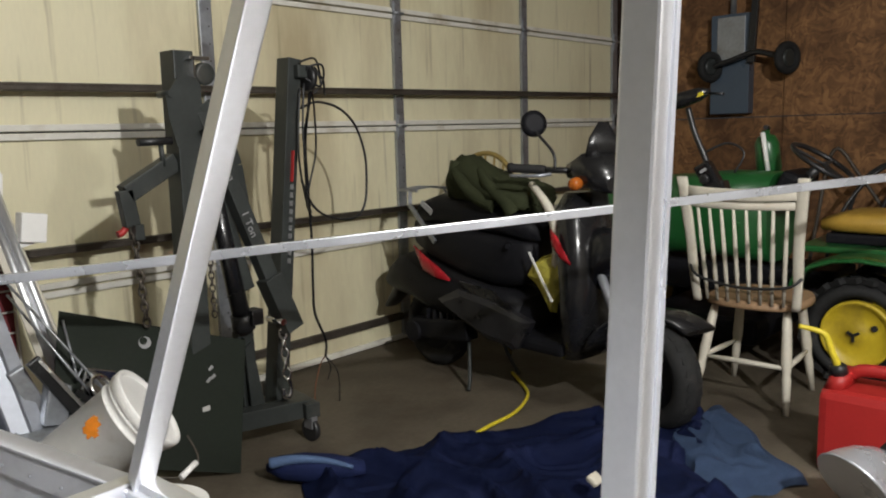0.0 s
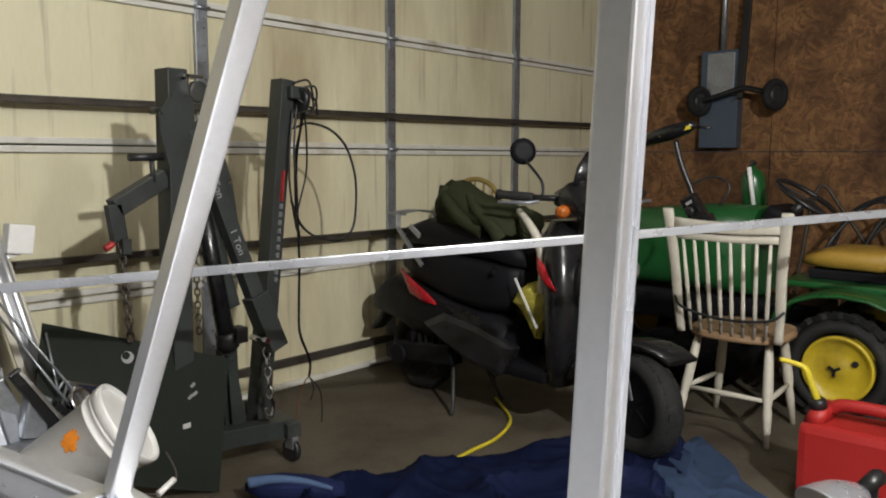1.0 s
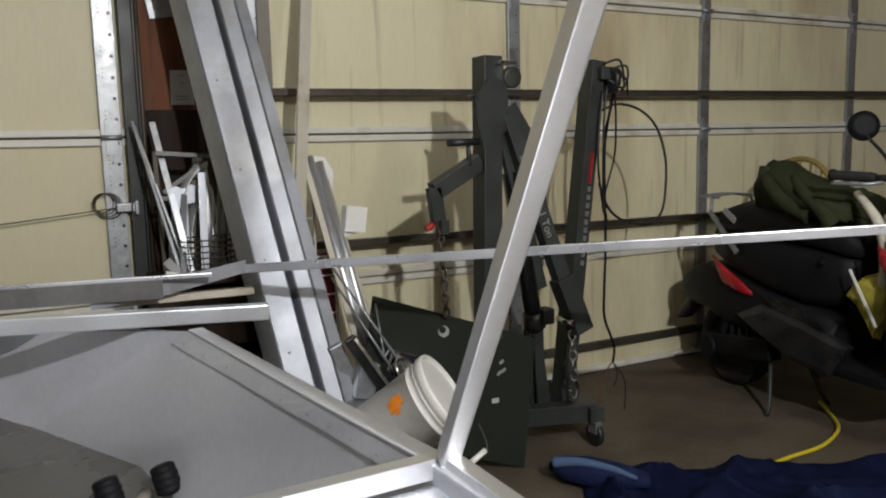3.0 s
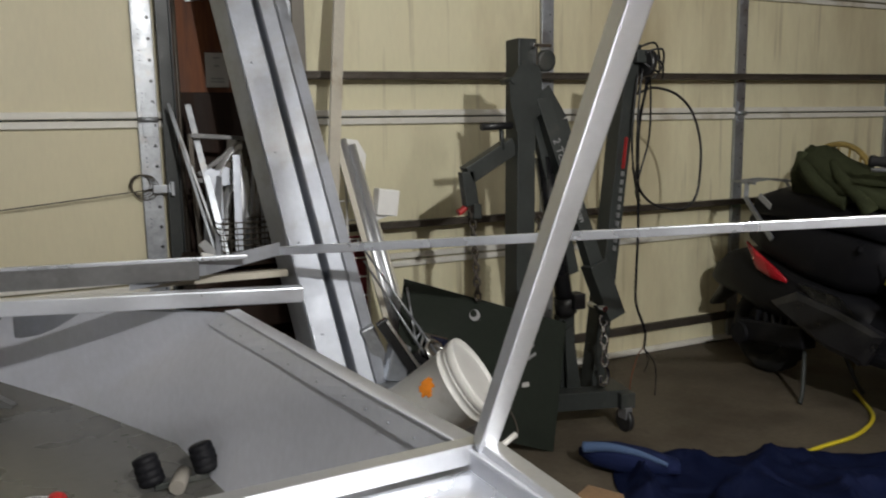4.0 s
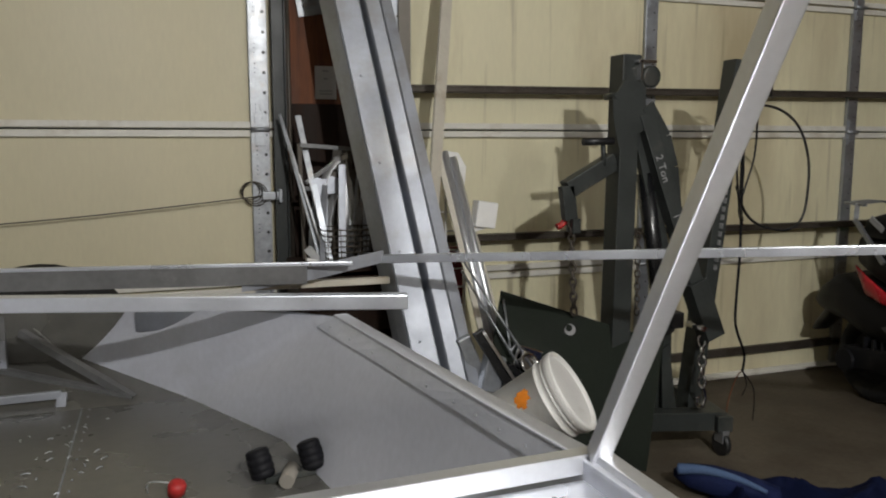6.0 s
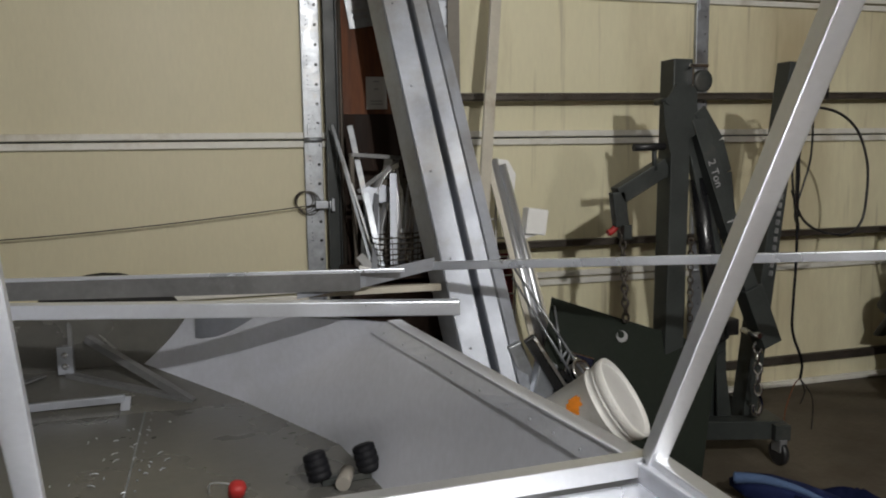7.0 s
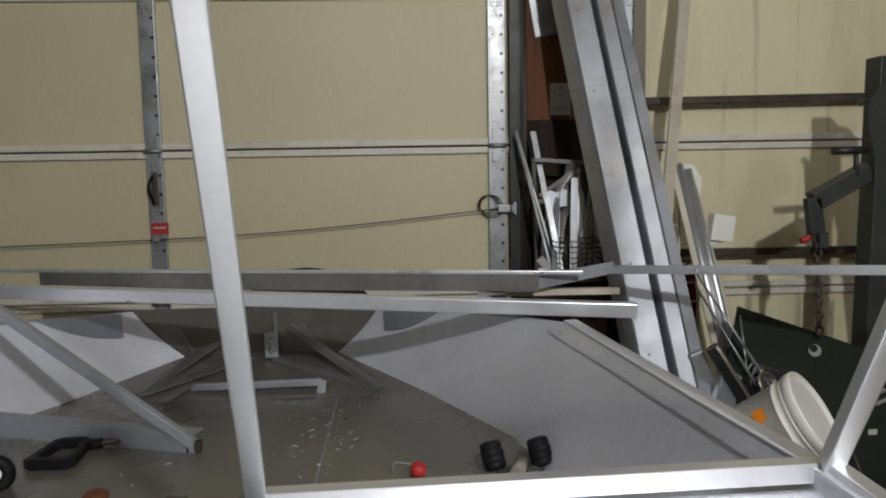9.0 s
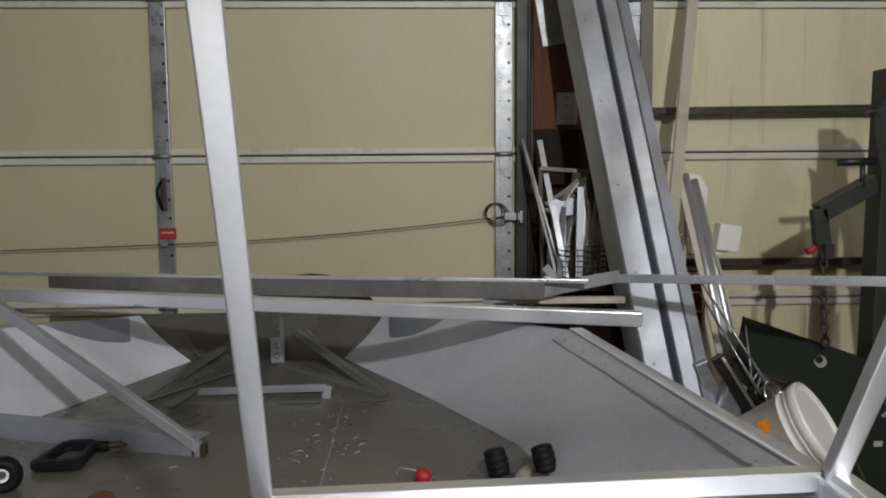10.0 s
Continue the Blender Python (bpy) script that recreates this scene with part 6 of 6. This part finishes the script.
part("seat_pan", box(B(), (TXC, -2.22, 0.625), (0.36, 0.36, 0.05), None, 0.01), BLACK_SATIN, tr)
part("dash", box(B(), (TXC, -1.83, 0.84), (0.34, 0.10, 0.20), Matrix.Rotation(radians(25), 3, "X"), 0.03), BLACK_SATIN, tr)
part("steering_column", rod(B(), (TXC, -1.86, 0.86), (TXC, -1.95, 0.96), 0.025), BLACK, tr)
sw = part("steering_wheel", torus(B(), (TXC, -1.965, 0.975), (0, -0.55, 0.83), 0.165, 0.013, 32, 8), BLACK, tr)
for k in range(3):
    t = 2.1 * k
    m = frame_of((0, 0, 0), (0, -0.55, 0.83))
    part("spoke", beam(B(), (TXC, -1.965, 0.97), V((TXC, -1.965, 0.975)) + m @ V((0.16 * math.cos(t), 0.16 * math.sin(t), 0)), 0.025, 0.01), BLACK, sw)

# green pump sprayer and hoses behind the hood
gp = thing("pump_sprayer", (4.15, -1.55, 0.92), "dark green canister with a white pipe on the tractor hood", "sprayer")
part("tank", lathe(B(), (4.06, -1.66, 0.915), (4.04, -1.64, 1.14), [(0, 0.055), (0.1, 0.065), (0.7, 0.062), (0.85, 0.045), (0.9, 0.02), (1, 0.02)], 20), GREEN, gp)
part("top_handle", rod(B(), (3.98, -1.66, 1.155), (4.08, -1.64, 1.15), 0.012), BLACK, gp)
part("pipe", rod(B(), (3.985, -1.68, 0.915), (3.97, -1.65, 1.13), 0.012), WHITE_PLASTIC, gp)
hs = thing("hose_tangle", (5.2, -2.0, 0), "tangle of dark hoses and wire by the wall", "hose")
rnd = random.Random(9)
for k in range(7):
    y0 = -1.55 - 0.1 * k
    part("loop", hose(B(), [(5.05, y0, 0.0), (5.05 + rnd.uniform(-0.1, 0.1), y0 - rnd.uniform(0.0, 0.2), 0.55), (5.1, y0 - rnd.uniform(0.1, 0.4), rnd.uniform(0.85, 1.02)), (5.12, y0 - rnd.uniform(0.3, 0.7), rnd.uniform(0.7, 0.95)), (5.2, y0 - rnd.uniform(0.3, 0.6), 0.4)], 0.012, 8), BLACK if k % 3 else OLD_STEEL, hs)
bd_ = thing("storage_boards", (5.45, -2.75, 0), "pale weathered boards leaning on the strand-board wall", "board")
for k, (y, h) in enumerate(((-2.32, 1.25), (-2.56, 1.12), (-2.82, 1.3))):
    part("board", box(B(), (5.46 - 0.02 * k, y, h / 2), (0.025, 0.23, h), Matrix.Rotation(radians(-4), 3, "Y"), 0.003), SEAT_WOOD if k % 2 else PLASTER, bd_)

# ---- red fuel can ----
fc = thing("fuel_can", (2.55, -2.56, 0), "red plastic fuel can with a yellow spout", "fuel can")
bm = B()
box(bm, (2.57, -2.565, 0.145), (0.24, 0.37, 0.29), None, 0.03)
cb = part("can_body", bm, RED_PLASTIC, fc)
bm = B()
loft(bm, [oval((2.57, -2.42, 0.285), 0.10, 0.04, (1, 0, 0), (0, 1, 0), 12, 3), oval((2.57, -2.43, 0.325), 0.075, 0.035, (1, 0, 0), (0, 1, 0), 12, 3), oval((2.57, -2.43, 0.34), 0.05, 0.03, (1, 0, 0), (0, 1, 0), 12, 3)])
part("shoulder", bm, RED_PLASTIC, fc)
part("handle", hose(B(), [(2.57, -2.455, 0.325), (2.57, -2.50, 0.345), (2.57, -2.64, 0.345), (2.57, -2.71, 0.325), (2.57, -2.72, 0.28)], 0.022, 12), RED_PLASTIC, fc)
part("cap", lathe(B(), (2.53, -2.425, 0.33), (2.525, -2.42, 0.365), [(0, 0.03), (0.8, 0.028), (1, 0.02)], 18), BLACK, fc)
part("spout", hose(B(), [(2.525, -2.42, 0.36), (2.51, -2.40, 0.42), (2.50, -2.385, 0.465), (2.49, -2.36, 0.48), (2.46, -2.31, 0.495)], (0.013, 0.008), 12), YELLOW_HOSE, fc, "yellow spout")
fc.location = (2.56, -2.575, 0)
# ---- clip lamp on the floor ----
cl_ = thing("clip_lamp", (2.20, -2.56, 0), "clip lamp with a bare metal reflector on the floor", "lamp")
part("reflector", lathe(B(), (2.12, -2.60, 0.125), (2.235, -2.655, 0.20), [(0, 0.118), (0.03, 0.122), (0.06, 0.118), (0.3, 0.105), (0.6, 0.082), (0.85, 0.05), (1, 0.024), (0.97, 0.02), (0.82, 0.046), (0.58, 0.078), (0.3, 0.10), (0.05, 0.113)], 36), ALU_BRIGHT, cl_)
part("socket", lathe(B(), (2.235, -2.655, 0.20), (2.30, -2.69, 0.24), [(0, 0.024), (0.8, 0.026), (1, 0.016)], 16), BLACK, cl_)
part("clip", beam(B(), (2.27, -2.675, 0.21), (2.27, -2.68, 0.0), 0.02, 0.03), BLACK, cl_)
part("cord", hose(B(), [(2.30, -2.69, 0.24), (2.36, -2.80, 0.06), (2.2, -2.95, 0.006), (1.9, -3.0, 0.006)], 0.005, 6), BLACK, cl_)


# ---- blue cover on the floor ----
def cloth(corner, n, m, height, seed, thick=0.006):
    """A rumpled sheet over a four-cornered stretch of floor."""
    bm = B()
    A, Bq, C, D = [V((*c, 0)) for c in corner]
    top = []
    for i in range(n + 1):
        row = []
        for j in range(m + 1):
            u, v = i / n, j / m
            p = (A * (1 - u) + Bq * u) * (1 - v) + (D * (1 - u) + C * u) * v
            e = min(1, 14 * min(u, 1 - u)) * min(1, 12 * min(v, 1 - v))
            w_ = V((p.x * 3.1 + 0.6 * noise.noise(V((p.x * 2, p.y * 2, seed + 5))), p.y * 3.1, seed))
            ridge = max(0.0, 1 - abs(noise.noise(w_)) * 3.4)
            crease = max(0.0, 1 - abs(noise.noise(V((p.x * 7.5 + p.y * 3, p.y * 6.5, seed + 3)))) * 4.0)
            broad = 0.5 + 0.5 * noise.noise(V((p.x * 1.7, p.y * 1.7, seed + 9)))
            p.z = 0.008 + e * height * max(0.03, 0.42 * broad + 0.42 * ridge ** 1.5 + 0.12 * crease ** 1.4)
            p.x += 0.05 * noise.noise(V((u * 4, v * 4, seed + 7)))
            p.y += 0.05 * noise.noise(V((u * 4, v * 4, seed + 11)))
            row.append(bm.verts.new(p))
        top.append(row)
    for i in range(n):
        for j in range(m):
            bm.faces.new((top[i][j], top[i + 1][j], top[i + 1][j + 1], top[i][j + 1])).smooth = True
    r = bmesh.ops.solidify(bm, geom=bm.faces[:], thickness=-thick)
    for f_ in bm.faces:
        f_.smooth = True
    return bm


cv = thing("boat_cover", (1.8, -1.8, 0), "crumpled navy canvas cover with pale blue lining on the floor", "cover")
part("canvas", cloth([(1.38, -1.00), (2.52, -1.58), (1.95, -2.50), (0.80, -1.75)], 110, 90, 0.14, 2.0), NAVY, cv)
part("flap", cloth([(2.32, -1.58), (2.82, -1.84), (2.38, -2.12), (1.98, -1.98)], 50, 50, 0.10, 5.0), NAVY, cv)
part("lining", cloth([(2.55, -1.82), (2.88, -1.90), (2.32, -2.42), (1.95, -2.20)], 50, 44, 0.055, 8.0), LIGHT_BLUE, cv, "pale blue lining")
bm = B()
secs = []
for s, r in ((0, 0.015), (0.15, 0.05), (0.4, 0.062), (0.7, 0.055), (1.0, 0.03)):
    secs.append(oval(V((1.235, -0.98, 0.055)).lerp(V((1.45, -1.24, 0.055)), s), r, r * 0.75, (0.5, 0.8, 0), (0, 0, 1), 14))
rl_ = part("rolled_end", loft(bm, secs), NAVY, cv)
part("pale_stripe", hose(B(), [(1.225, -1.02, 0.085), (1.28, -1.085, 0.098), (1.345, -1.165, 0.092), (1.40, -1.24, 0.07)], (0.020, 0.007), 12), LIGHT_BLUE, rl_, "pale blue stripe")
lone("yellow_air_hose", hose(B(), [(2.72, -0.93, 0.01), (2.64, -1.03, 0.01), (2.503, -1.175, 0.01), (2.29, -1.263, 0.01), (2.09, -1.275, 0.01), (1.92, -1.295, 0.012), (1.76, -1.33, 0.03)], 0.008, 8), YELLOW_HOSE, (2.3, -1.1, 0), "yellow air hose trailing over the floor", "hose")
lone("white_rag", box(B(), (1.72, -1.98, 0.12), (0.05, 0.04, 0.02), Matrix.Rotation(0.6, 3, "X"), 0.008), WHITE_PAINT, (1.72, -1.98, 0.11), "scrap of white rag on the cover", "rag")
lone("cardboard", box(B(), (1.08, -1.35, 0.006), (0.35, 0.30, 0.012), Matrix.Rotation(0.5, 3, "Z"), 0.002), SEAT_WOOD, (1.08, -1.35, 0), "flat piece of pale cardboard on the floor", "cardboard")

# ---- strand-board wall ----
ep = thing("breaker_panel", (X1, -0.8, 1.3), "blue-grey electrical panel with a paler door", "electrical panel")
part("case", box(B(), (X1 - 0.05, -0.87, 1.60), (0.10, 0.28, 0.70), None, 0.006), BLUE_GREY, ep)
part("door", box(B(), (X1 - 0.105, -0.88, 1.78), (0.012, 0.20, 0.30), None, 0.004), GALV, ep, "pale metal door")
part("conduit", rod(B(), (X1 - 0.05, -0.87, 1.95), (X1 - 0.05, -0.87, CEIL), 0.02), GALV, ep)
gc = thing("golf_trolley", (X1 - 0.14, -1.0, 1.65), "black folding golf trolley hung on the wall", "trolley")
part("pole", beam(B(), (X1 - 0.14, -1.04, 1.60), (X1 - 0.10, -1.07, 2.55), 0.045, 0.035, (1, 0, 0)), BLACK, gc)
part("axle", hose(B(), [(X1 - 0.16, -0.76, 1.586), (X1 - 0.17, -0.90, 1.62), (X1 - 0.17, -1.06, 1.665), (X1 - 0.17, -1.16, 1.65), (X1 - 0.17, -1.27, 1.61)], 0.02, 8), BLACK, gc)
part("hook", hose(B(), [(X1 - 0.10, -1.07, 2.5), (X1 - 0.02, -1.07, 2.54), (X1 + 0.002, -1.07, 2.5)], 0.008, 6), GALV, gc)
for y, z in ((-0.757, 1.586), (-1.294, 1.61)):
    w = part("wheel", torus(B(), (X1 - 0.17, y, z), (0.45, 1, 0), 0.082, 0.030, 28, 10), RUBBER, gc)
    part("hub", lathe(B(), (X1 - 0.175, y - 0.022, z), (X1 - 0.165, y + 0.022, z), [(0, 0.05), (0.3, 0.068), (0.7, 0.068), (1, 0.05)], 24), DARK_STEEL, w)
lone("wall_stud", box(B(), (X1 - 0.02, -2.33, 1.2), (0.04, 0.09, 2.4), None, 0.003), DARKWOOD, (X1 - 0.02, -2.33, 0), "dark upright stud on the strand-board wall", "stud", kind="structure")
